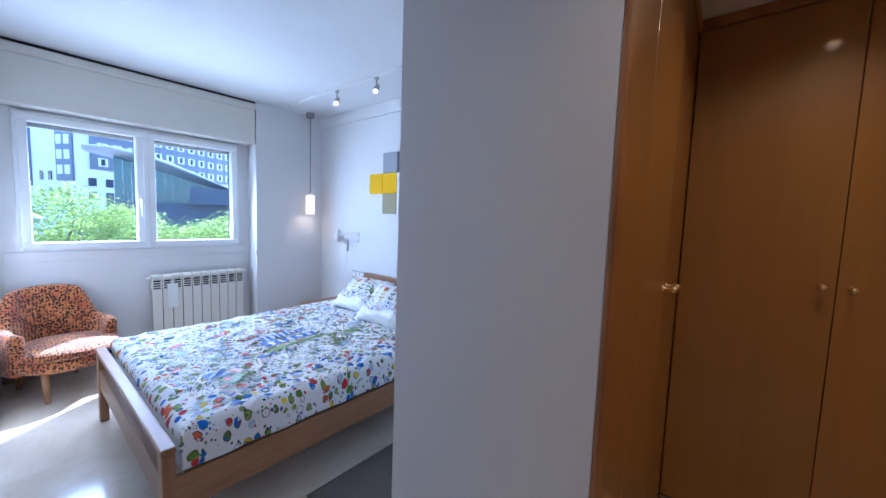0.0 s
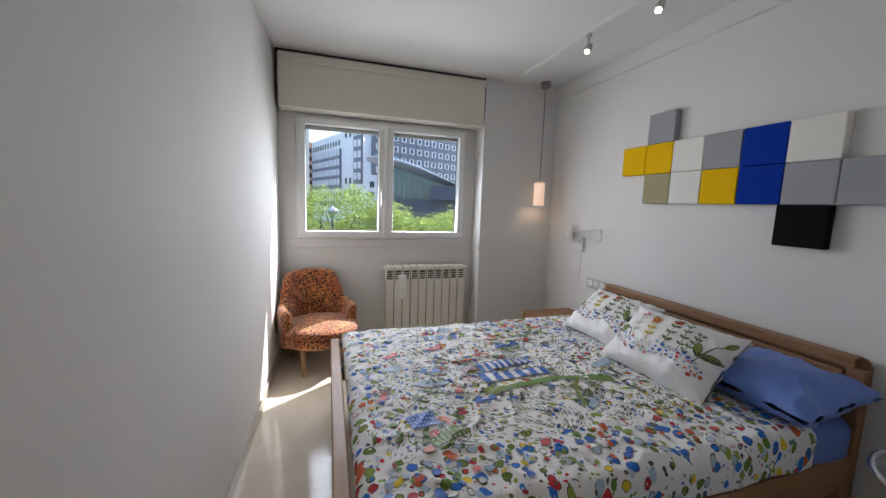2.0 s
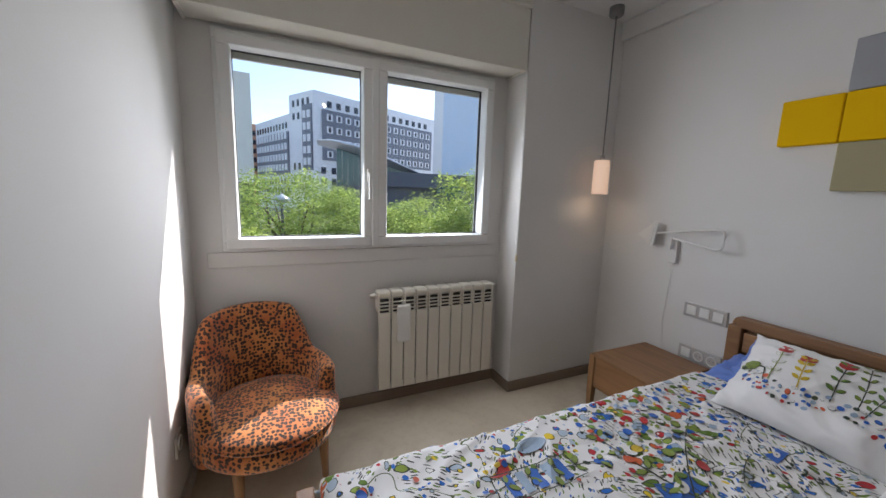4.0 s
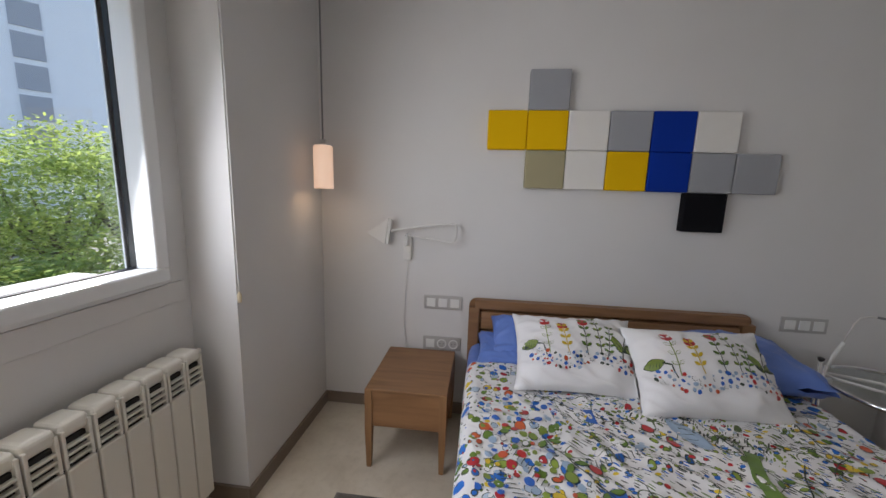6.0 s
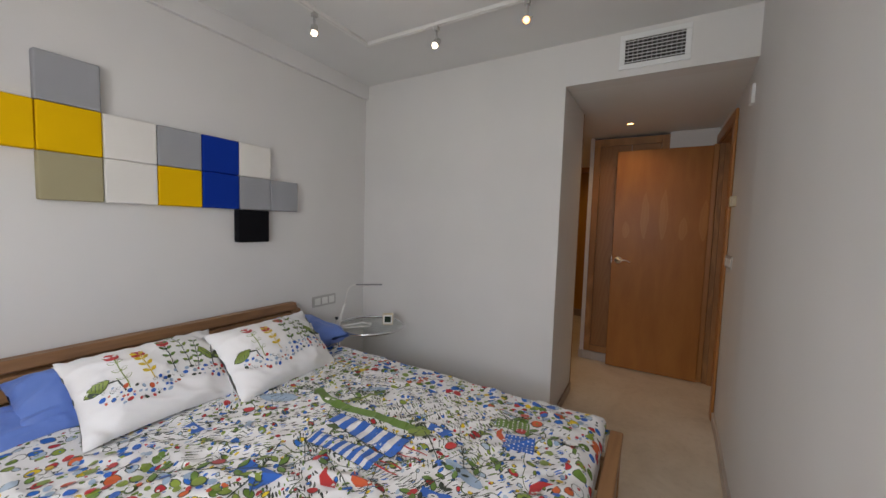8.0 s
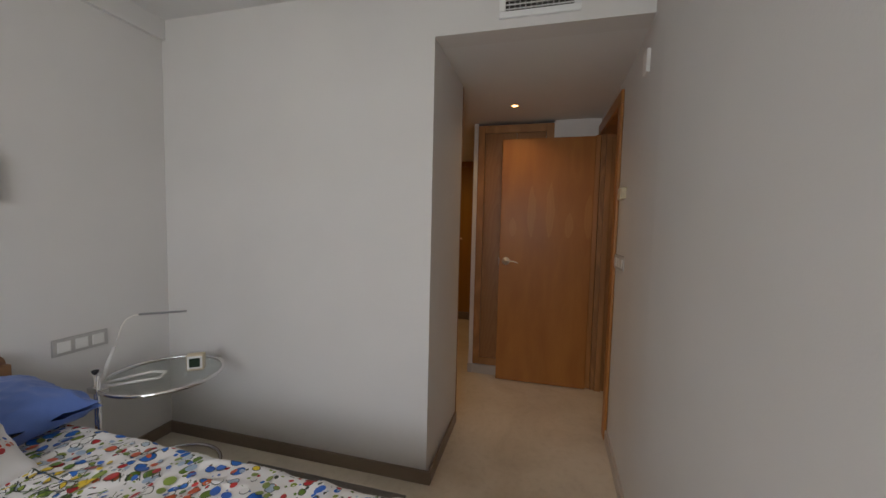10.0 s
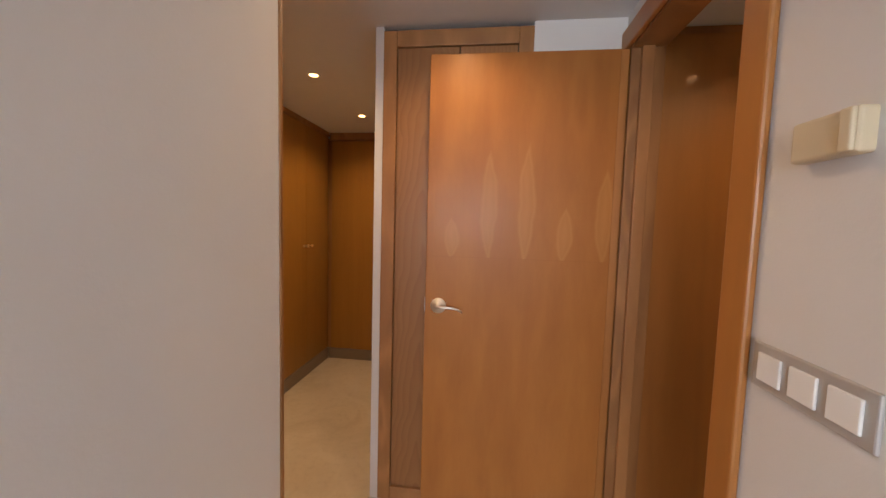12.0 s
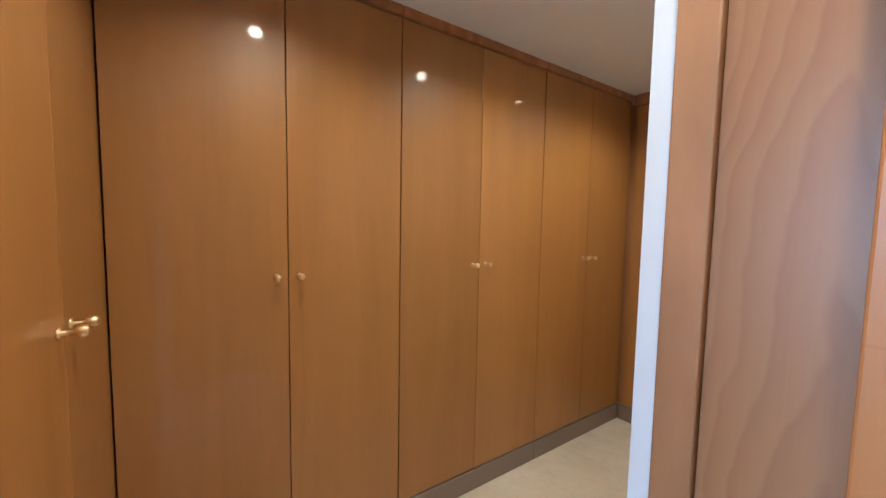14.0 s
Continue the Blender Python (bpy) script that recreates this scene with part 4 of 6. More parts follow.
# ---------------------------------------------------------------- nightstand
def nightstand():
    n = thing("nightstand", (2.33, 2.5, 0), "oak bedside table with one drawer and tapered legs", "nightstand")
    x0, x1, y0, y1 = 2.115, 2.59, 2.305, 2.695
    part("top", box(B(), x0 + 0.004, y0, 0.398, x1, y1, 0.416, 0.004), M["oak_y"], n)
    part("side_panel", box(B(), x0 + 0.02, y0, 0.215, x1, y0 + 0.018, 0.405, 0.002), M["oak_x"], n)
    part("side_panel", box(B(), x0 + 0.02, y1 - 0.018, 0.215, x1, y1, 0.405, 0.002), M["oak_x"], n)
    part("back_panel", box(B(), x1 - 0.012, y0 + 0.018, 0.215, x1, y1 - 0.018, 0.405), M["oak_y"], n)
    part("bottom", box(B(), x0 + 0.03, y0 + 0.018, 0.215, x1 - 0.012, y1 - 0.018, 0.23), M["oak_y"], n)
    part("drawer_front", box(B(), x0 + 0.008, y0 + 0.032, 0.222, x0 + 0.028, y1 - 0.032, 0.40, 0.003), M["oak_y"], n)
    for x, y in ((x0, y0), (x0, y1 - 0.034), (x1 - 0.036, y0), (x1 - 0.036, y1 - 0.034)):
        bm = B()
        vs = []
        top = 0.412 if x < 2.3 else 0.215
        for z, s in ((0, 0.006), (0.2, 0.0), (top, 0.0)):
            vs.append([bm.verts.new(v) for v in ((x + s, y + s, z), (x + 0.034 - s, y + s, z), (x + 0.034 - s, y + 0.034 - s, z), (x + s, y + 0.034 - s, z))])
        bm.faces.new(vs[0][::-1])
        bm.faces.new(vs[-1])
        for a, c in zip(vs, vs[1:]):
            for i in range(4):
                bm.faces.new((a[i], a[(i + 1) % 4], c[(i + 1) % 4], c[i]))
        part("leg", bm, M["oak"], n)


nightstand()


# ---------------------------------------------------------------- wall panels
PITCH = 0.2044


def wall_panels():
    cells = [(0, 0, "yellow"), (1, 0, "yellow"), (2, 0, "panel_white"), (3, 0, "grey"), (4, 0, "blue"), (5, 0, "panel_white"),
             (1, 1, "tan"), (2, 1, "panel_white"), (3, 1, "yellow"), (4, 1, "blue"), (5, 1, "grey"), (6, 1, "grey"),
             (1, -1, "grey"), (5, 2, "panel_black")]
    words = {"yellow": "bright yellow", "panel_white": "white", "grey": "light grey", "blue": "deep blue", "tan": "olive beige", "panel_black": "black"}
    for c, r, k in cells:
        y1 = 2.178 - c * PITCH - (-0.012 if k == "panel_black" else 0.0)
        z1 = 1.766 - r * 0.1985
        bm = box(B(), 2.578, y1 - PITCH + 0.002, z1 - 0.1965, X_HEAD, y1 - 0.001, z1, 0.006, 3)
        solid("wall_panel", bm, M[k], words[k] + " square canvas panel hung on the wall", "wall panel", "square panels above the bed")


wall_panels()


# ---------------------------------------------------------------- switches and sockets
def plate_x(x, yc, zc, w, h, face, kinds, label, group="wall switch plates"):
    """A three-gang plate on a wall of constant x; face is the side it looks to."""
    p = thing("wall_plate", (x, yc, zc), label, "switch plate", group)
    a, c = sorted((x, x + face * 0.010))
    part("plate", box(B(), a, yc - w / 2, zc - h / 2, c, yc + w / 2, zc + h / 2, 0.003), M["silver"], p)
    n = len(kinds)
    step = w * 0.92 / n
    for i, k in enumerate(kinds):
        y = yc - w * 0.46 + step * (i + 0.5)
        a, c = sorted((x + face * 0.009, x + face * 0.0145))
        s = min(step * 0.74, h * 0.64) / 2
        if k == "switch":
            part("rocker", box(B(), a, y - s, zc - s, c, y + s, zc + s, 0.002), M["plastic"], p)
        else:
            g = part("socket", lathe(B(), [(0, 0.001), (s * 0.85, 0.001), (s * 0.9, 0.006), (s * 1.1, 0.006), (s * 1.1, 0)], (x + face * 0.008, y, zc), (face, 0, 0)), M["plastic"], p)
            for d in (-0.009, 0.009):
                part("hole", rod(B(), (x + face * 0.008, y + d, zc), (x + face * 0.0105, y + d, zc), 0.0025, seg=8), M["black"], g)


plate_x(X_HEAD, 2.39, 0.698, 0.225, 0.082, -1, ["switch"] * 3, "silver three-gang switch plate above the bedside table")
plate_x(X_HEAD, 2.39, 0.445, 0.225, 0.082, -1, ["socket", "socket", "switch"], "silver plate with two sockets and a switch")
plate_x(X_HEAD, 0.475, 0.70, 0.225, 0.082, -1, ["switch"] * 3, "silver three-gang switch plate on the wall by the bed")
plate_x(0.006, -0.499, 1.128, 0.222, 0.082, 1, ["switch"] * 3, "silver three-gang switch plate beside the doorway")
plate_x(0.088, 2.85, 0.30, 0.085, 0.085, 1, ["socket"], "white wall socket near the floor")
_t = thing("thermostat", (0.03, -0.48, 1.515), "small yellowed room thermostat on the wall", "thermostat")
part("case", box(B(), 0.004, -0.548, 1.482, 0.032, -0.436, 1.546, 0.006, 3), M["beige_plastic"], _t)
part("front", box(B(), 0.032, -0.458, 1.484, 0.040, -0.438, 1.544, 0.003), M["beige_plastic"], _t)
_t = thing("wall_cover", (0.035, -0.03, 2.04), "small white blanking plate high on the wall", "cover plate")
part("plate", box(B(), 0.026, -0.09, 1.99, 0.046, -0.03, 2.09, 0.004), M["plastic"], _t)


# ---------------------------------------------------------------- radiator
def radiator():
    r = thing("radiator", (1.37, 3.22, 0.12), "cream aluminium column radiator under the window", "radiator")
    n, x0, x1 = 10, 0.985, 1.755
    w = (x1 - x0) / n
    z0, z1, y0, y1 = 0.145, 0.745, 3.19, 3.285
    for i in range(n):
        a = x0 + i * w
        bm = B()
        box(bm, a + 0.0028, y0, z0, a + w - 0.0028, y0 + 0.016, z1 - 0.125, 0.005)
        box(bm, a + 0.022, y0 + 0.03, z0 + 0.02, a + w - 0.022, y1, z1 - 0.135, 0.0)
        box(bm, a + 0.002, y0 + 0.010, z1 - 0.045, a + w - 0.002, y1, z1, 0.014, 3)
        box(bm, a + 0.003, y0 + 0.006, z1 - 0.126, a + 0.012, y1 - 0.01, z1 - 0.02, 0.002)
        box(bm, a + w - 0.012, y0 + 0.006, z1 - 0.126, a + w - 0.003, y1 - 0.01, z1 - 0.02, 0.002)
        s = part("section", bm, M["radiator"], r)
        for k in range(3):
            z = z1 - 0.066 - k * 0.021
            part("louvre", box(B(), a + 0.012, y0 + 0.004, z - 0.003, a + w - 0.012, y0 + 0.017, z + 0.003), M["radiator"], s)
    # Dark plate paints the shadow behind the louvres and between sections.
    part("core", box(B(), x0 + 0.012, y0 + 0.018, z0 + 0.03, x1 - 0.012, y0 + 0.029, z1 - 0.05), M["gap_shadow"], r, "dark plate painting the shadow behind the louvres")
    for x, d in ((x0, -1), (x1, 1)):
        part("valve", lathe(B(), [(0, 0), (0.014, 0), (0.016, 0.015), (0.010, 0.02), (0.010, 0.035), (0, 0.036)], (x, 3.24, z1 - 0.03), (d, 0, 0)), M["steel"], r)
    part("valve", lathe(B(), [(0, 0), (0.012, 0), (0.012, 0.03), (0.008, 0.035), (0, 0.036)], (x1, 3.24, z0 + 0.05), (1, 0, 0)), M["steel"], r)
    part("pipe", tube(B(), [(x1 + 0.03, 3.24, z0 + 0.05), (x1 + 0.045, 3.27, z0 + 0.05), (x1 + 0.045, 3.318, z0 + 0.05)], 0.008), M["steel"], r)
    part("bracket", box(B(), x0 + 0.06, y1, 0.6, x0 + 0.1, 3.32, 0.64), M["radiator"], r)
    part("bracket", box(B(), x1 - 0.1, y1, 0.6, x1 - 0.06, 3.32, 0.64), M["radiator"], r)
    h = thing("humidifier", (1.13, 3.175, 0.5), "white ceramic humidifier hung on the radiator", "humidifier")
    part("tank", box(B(), 1.092, 3.160, 0.44, 1.172, 3.188, 0.665, 0.011, 3), M["plastic"], h)
    part("hook", box(B(), 1.12, 3.172, 0.655, 1.14, 3.182, 0.69, 0.002), M["steel"], h)


radiator()


# ---------------------------------------------------------------- rugs
def rug(x0, x1, y0, y1, label):
    bm = B()
    def f(u, v):
        x, y = x0 + u * (x1 - x0), y0 + v * (y1 - y0)
        e = min(u, 1 - u, v, 1 - v)
        return (x, y, 0.004 + 0.009 * min(1, e * 30) + 0.0015 * noise.noise(Vector((x * 40, y * 40, 0))))
    grid(bm, f, 60, 40)
    ob = solid("rug", bm, M["rug"], label, "rug", "bedside rugs")
    mod = ob.modifiers.new("thickness", "SOLIDIFY")
    mod.thickness, mod.offset = 0.004, -1


rug(1.035, 1.95, 0.14, 0.69, "grey short-pile rug on the floor beside the bed")
rug(1.035, 1.95, 2.27, 2.77, "grey short-pile rug between the bed and the radiator")


# ---------------------------------------------------------------- blue sheet at the head of the bed
def blue_sheet():
    def f(u, v):
        p = sheet_point(u, v, 0.0, 2.02, 2.545, BY0 + 0.012, BY1 - 0.012, 0.20, 0.33, 0.05)
        p.z -= 0.03
        return p
    ob = solid("bed_sheet", grid(B(), f, 40, 110), M["blue_cotton"], "plain blue cotton sheet tucked over the mattress", "sheet")
    mod = ob.modifiers.new("thickness", "SOLIDIFY")
    mod.thickness, mod.offset = 0.006, -1


blue_sheet()


# ---------------------------------------------------------------- armchair
def armchair():
    c = thing("armchair", (0.41, 2.975, 0), "leopard-print upholstered tub chair with wooden legs", "armchair")
    face = Vector((0.30, -0.95, 0)).normalized()
    a0 = math.atan2(-face.y, -face.x)
    cx, cy = 0.41, 2.975

    def height(t):
        t = abs(t)
        if t < 38:
            return 0.735 - 0.018 * (t / 38) ** 2
        if t < 70:
            s = (t - 38) / 32
            return 0.717 - (3 * s * s - 2 * s ** 3) * 0.225
        return 0.492 - 0.02 * ((t - 70) / 45)

    def back(u, v):
        t = -116 + 232 * u
        a = a0 + radians(t)
        h, lo = height(t), 0.20
        rin, rout = 0.235 + 0.01 * math.cos(radians(t)), 0.305
        rad = 0.034
        # section: up the inside, over a rolled top, down the outside
        if v < 0.4:
            r, z = rin, lo + (h - rad - lo) * v / 0.4
            r += 0.018 * math.sin(math.pi * v / 0.4) * -1
        elif v < 0.6:
            q = math.pi * (v - 0.4) / 0.2
            r, z = (rin + rout) / 2 - (rout - rin) / 2 * math.cos(q), h - rad + rad * math.sin(q)
        else:
            r, z = rout, h - rad + (lo - h + rad) * (v - 0.6) / 0.4
        end = max(0.0, (abs(t) - 104) / 12)
        r = (rin + rout) / 2 + (r - (rin + rout) / 2) * math.sqrt(max(0.0, 1 - end * end))
        r += 0.035 * max(0.0, z - 0.43) * (1 if abs(t) < 60 else 0.3)
        return (cx + r * math.cos(a), cy + r * math.sin(a), z)

    part("backrest", grid(B(), back, 80, 40), M["leopard"], c, fix=True)
    part("seat_base", lathe(B(), [(0, 0.205), (0.262, 0.205), (0.286, 0.217), (0.290, 0.24), (0.288, 0.275), (0.278, 0.288), (0.20, 0.292), (0, 0.292)], (cx + 0.012, cy - 0.03, 0), seg=48), M["leopard"], c)
    part("seat_cushion", lathe(B(), [(0, 0.285), (0.255, 0.285), (0.285, 0.30), (0.29, 0.325), (0.27, 0.347), (0.20, 0.363), (0.1, 0.371), (0, 0.373)], (cx + 0.02, cy - 0.045, 0), seg=48), M["leopard"], c)
    part("welt", tube(B(), [(cx + 0.02 + 0.289 * math.cos(a), cy - 0.045 + 0.289 * math.sin(a), 0.312) for a in (2 * math.pi * k / 60 for k in range(60))], 0.005, 8, True), M["leopard"], c)
    side = Vector((-face.y, face.x, 0))
    for f, s in ((0.2, 0.175), (0.2, -0.175), (-0.2, 0.16), (-0.2, -0.16)):
        p = Vector((cx, cy, 0)) + face * f + side * s
        foot = p + (face * (0.02 if f > 0 else -0.03))
        part("leg", rod(B(), (foot.x, foot.y, 0.0), (p.x, p.y, 0.225), 0.014, 0.024, 16), M["oak"], c)


armchair()


# ---------------------------------------------------------------- track lights
RX, RY = 2.10, 0.60


def track():
    t = thing("light_track", (RX, RY, CEIL), "white L-shaped ceiling track for spotlights", "light track")
    part("rail", box(B(), RX - 0.017, RY - 0.017, CEIL - 0.02, RX + 0.017, 2.74, CEIL, 0.003), M["white_metal"], t)
    part("rail", box(B(), 0.62, RY - 0.017, CEIL - 0.02, RX - 0.0175, RY + 0.017, CEIL, 0.003), M["white_metal"], t)
    part("slot", box(B(), RX - 0.005, RY, CEIL - 0.0215, RX + 0.005, 2.72, CEIL - 0.0195), M["plastic"], t, "pale slot of the track")
    part("slot", box(B(), 0.64, RY - 0.005, CEIL - 0.0215, RX - 0.006, RY + 0.005, CEIL - 0.0195), M["plastic"], t, "pale slot of the track")
    part("feed_box", box(B(), RX - 0.022, 2.70, CEIL - 0.026, RX + 0.022, 2.84, CEIL, 0.004), M["white_metal"], t)


track()


def track_spot(x, y, aim, hot=False):
    s = thing("track_spotlight", (x, y, CEIL - 0.02), "small grey track spotlight, lit", "spotlight", "spotlights on the ceiling track")
    d = Vector(aim).normalized()
    part("adapter", box(B(), x - 0.014, y - 0.014, CEIL - 0.042, x + 0.014, y + 0.014, CEIL - 0.02, 0.003), M["silver"], s)
    part("stem", rod(B(), (x, y, CEIL - 0.042), (x, y, CEIL - 0.105), 0.006), M["silver"], s)
    p = Vector((x, y, CEIL - 0.112))
    part("housing", lathe(B(), [(0, -0.045), (0.014, -0.043), (0.019, -0.035), (0.021, 0.024), (0.019, 0.028), (0, 0.022)], p, d, 20), M["silver"], s)
    part("bulb", lathe(B(), [(0.015, 0.021), (0.0155, 0.032), (0.011, 0.038), (0, 0.040)], p, d, 20), M["bulb_hot" if hot else "bulb"], s)
    part("pivot", rod(B(), p + Vector((-0.03, 0, 0.006)), p + Vector((0.03, 0, 0.006)), 0.003, seg=8), M["silver"], s)
    small_lamp("track_spot_beam", p + d * 0.05, p + d * 1.5, SPOT_WATTS, 75, 0.02, (1.0, 0.74, 0.46))


for _x, _y, _a in ((RX, 2.05, (-0.5, -0.35, -0.8)), (RX, 1.515, (-0.55, -0.3, -0.75)), (RX, 1.02, (-0.45, 0.4, -0.8)), (1.58, RY, (-0.15, 0.7, -0.75))):
    track_spot(_x, _y, _a)
track_spot(1.05, RY, (-0.2, 0.85, -0.5), True)


def pendant():
    p = thing("pendant_lamp", (2.40, 3.0, CEIL), "slim white pendant lamp hanging in the corner, lit", "pendant lamp")
    x, y = 2.40, 3.0
    part("canopy", lathe(B(), [(0, 0), (0.042, 0), (0.042, -0.045), (0.036, -0.052), (0, -0.052)], (x, y, CEIL)), M["cord_grey"], p)
    part("cord", rod(B(), (x, y, 1.56), (x, y, CEIL - 0.05), 0.0045, seg=8), M["cord_grey"], p)
    part("socket", lathe(B(), [(0, 0.03), (0.014, 0.03), (0.016, 0.0), (0.016, -0.03), (0, -0.03)], (x, y, 1.552)), M["silver"], p)
    part("shade", lathe(B(), [(0.014, 1.556), (0.042, 1.553), (0.048, 1.545), (0.049, 1.345), (0.047, 1.337), (0.044, 1.345), (0.043, 1.54), (0.012, 1.548)], (x, y, 0)), M["paper_shade"], p, "frosted white cylinder shade")
    part("bulb", lathe(B(), [(0, 1.375), (0.014, 1.38), (0.022, 1.40), (0.018, 1.43), (0.012, 1.45), (0, 1.46)], (x, y, 0)), M["bulb"], p)
    d = bpy.data.lights.new("pendant_light", "POINT")
    d.energy, d.color, d.shadow_soft_size = PENDANT_WATTS, (1.0, 0.7, 0.42), 0.02
    new("pendant_light", d).location = (x, y, 1.355)


pendant()


def wall_lamp():
    w = thing("wall_lamp", (X_HEAD, 2.6, 1.0), "white swing-arm wall lamp with a conical shade", "wall lamp")
    part("mount", box(B(), X_HEAD - 0.026, 2.578, 0.945, X_HEAD, 2.624, 1.085, 0.005, 3), M["white_metal"], w)
    mx = X_HEAD - 0.04
    part("pivot", rod(B(), (mx, 2.601, 1.03), (mx, 2.601, 1.10), 0.008), M["white_metal"], w)
    pts = [(mx - -0.000, 2.601, 1.092), (mx - 0.009, 2.473, 1.075), (mx - 0.017, 2.361, 1.060), (mx - 0.019, 2.332, 1.067), (mx - 0.020, 2.321, 1.085), (mx - 0.020, 2.319, 1.138), (mx - 0.020, 2.326, 1.161), (mx - 0.018, 2.351, 1.167), (mx - 0.015, 2.476, 1.151), (mx - 0.012, 2.609, 1.128), (mx - 0.010, 2.705, 1.111)]
    part("arm", tube(B(), pts, 0.006, 8), M["white_metal"], w)
    sx, sy, sz = mx - 0.012, 2.709, 1.109
    bar = part("shade", box(B(), -0.008, -0.016, -0.072, 0.008, 0.016, 0.072, 0.006, 3, m=Matrix.Translation((sx, sy, sz)) @ Matrix.Rotation(radians(8), 4, "X")), M["white_metal"], w, "white wedge-shaped metal shade")
    bm = B()
    out = Vector((0.028, 0.12, -0.008))
    side = Vector((0.115, -0.045, 0)).normalized()
    ring = [[bm.verts.new(Vector((sx, sy, sz)) + out * f + side * (s * t) + Vector((0, -0.139 * z * 0.07, z * h))) for s, z in ((-1, -1), (1, -1), (1, 1), (-1, 1))] for f, t, h in ((0.0, 0.013, 0.07), (0.5, 0.012, 0.037), (1.0, 0.006, 0.006))]
    bm.faces.new(ring[0][::-1])
    bm.faces.new(ring[-1])
    for a, c in zip(ring, ring[1:]):
        for k in range(4):
            bm.faces.new((a[k], a[(k + 1) % 4], c[(k + 1) % 4], c[k]))
    part("wedge", bm, M["white_metal"], bar)
    part("cable", tube(B(), [(X_HEAD - 0.012, 2.60, 0.945), (X_HEAD - 0.008, 2.612, 0.75), (X_HEAD - 0.006, 2.625, 0.56), (X_HEAD - 0.02, 2.60, 0.42)], 0.002, 6), M["plastic"], w)


wall_lamp()


# ---------------------------------------------------------------- round glass table
TCX, TCY, TZ, TR = 2.27, 0.335, 0.53, 0.25


def glass_table():
    t = thing("side_table", (TCX, TCY, 0), "round glass side table with a chrome tubular frame", "side table")
    circle = lambda r, z, a0=0.0, a1=360.0, n=56: [(TCX + r * math.cos(radians(a0 + (a1 - a0) * k / n)), TCY + r * math.sin(radians(a0 + (a1 - a0) * k / n)), z) for k in range(n + (a1 - a0 < 360))]
    part("rim", tube(B(), circle(TR, TZ), 0.010, 10, True), M["chrome"], t)
    top = part("glass_top", lathe(B(), [(0, 0), (TR - 0.006, 0), (TR - 0.006, 0.006), (0, 0.006)], (TCX, TCY, TZ - 0.001), seg=48), M["table_glass"], t)
    top.visible_shadow = False
    part("base_ring", tube(B(), circle(TR - 0.02, 0.012, 90, 400), 0.010, 10), M["chrome"], t)
    for dx in (-0.02, 0.025):
        x, y = 2.375 + dx, 0.565 - 0.4 * dx
        part("post", rod(B(), (x, y, 0.012), (x, y, TZ + 0.075), 0.009), M["chrome"], t)
    part("clamp", box(B(), 2.34, 0.54, TZ - 0.012, 2.42, 0.58, TZ + 0.012, 0.004), M["chrome"], t)
    part("knob", lathe(B(), [(0, 0), (0.012, 0), (0.014, 0.012), (0, 0.016)], (2.40, 0.555, TZ + 0.075)), M["black"], t)


glass_table()


def reading_lamp():
    l = thing("reading_lamp", (2.36, 0.48, TZ + 0.008), "small white folding reading lamp on the glass table", "desk lamp")
    z = TZ + 0.014
    part("base", tube(B(), [(2.40, 0.53, z), (2.33, 0.36, z), (2.26, 0.34, z), (2.22, 0.40, z), (2.34, 0.53, z), (2.39, 0.545, z)], 0.007, 8), M["plastic"], l)
    part("lower_arm", tube(B(), [(2.40, 0.53, z), (2.408, 0.50, z + 0.08), (2.418, 0.46, z + 0.15)], 0.008, 8), M["plastic"], l)
    part("gooseneck", tube(B(), [(2.418, 0.46, z + 0.15), (2.43, 0.42, z + 0.24), (2.43, 0.40, z + 0.268), (2.415, 0.375, z + 0.284), (2.38, 0.345, z + 0.287)], 0.0035, 8), M["steel"], l)
    part("head", box(B(), -0.006, -0.10, -0.005, 0.006, 0.10, 0.005, 0.002, m=Matrix.Translation((2.325, 0.295, z + 0.287)) @ Matrix.Rotation(radians(-48), 4, "Z")), M["cord_grey"], l)


reading_lamp()


def alarm_clock():
    c = thing("alarm_clock", (2.16, 0.25, TZ + 0.006), "cream alarm clock with a dark display on the table", "clock")
    m = Matrix.Translation((2.165, 0.255, TZ + 0.006)) @ Matrix.Rotation(radians(35), 4, "Z")
    part("case", box(B(), -0.04, -0.02, 0, 0.04, 0.025, 0.085, 0.008, 3, m=m), M["beige_plastic"], c)
    part("bezel", box(B(), -0.034, 0.024, 0.012, 0.034, 0.029, 0.078, 0.003, m=m), M["plastic"], c)
    part("display", box(B(), -0.024, 0.028, 0.022, 0.024, 0.0305, 0.068, m=m), M["lcd"], c)


alarm_clock()


# ---------------------------------------------------------------- printed motifs
INK = {"red": (0.52, 0.03, 0.03), "orange": (0.60, 0.10, 0.03), "blue": (0.02, 0.13, 0.52), "sky": (0.34, 0.46, 0.60), "green": (0.13, 0.24, 0.035),
       "olive": (0.22, 0.30, 0.05), "dark": (0.03, 0.05, 0.03), "yellow": (0.70, 0.50, 0.03), "white": (0.80, 0.80, 0.79)}
for _k, _c in INK.items():
    M["ink_" + _k] = mat("ink_" + _k, build=weave(_c, tuple(0.85 * v for v in _c), 300, strength=0.1))


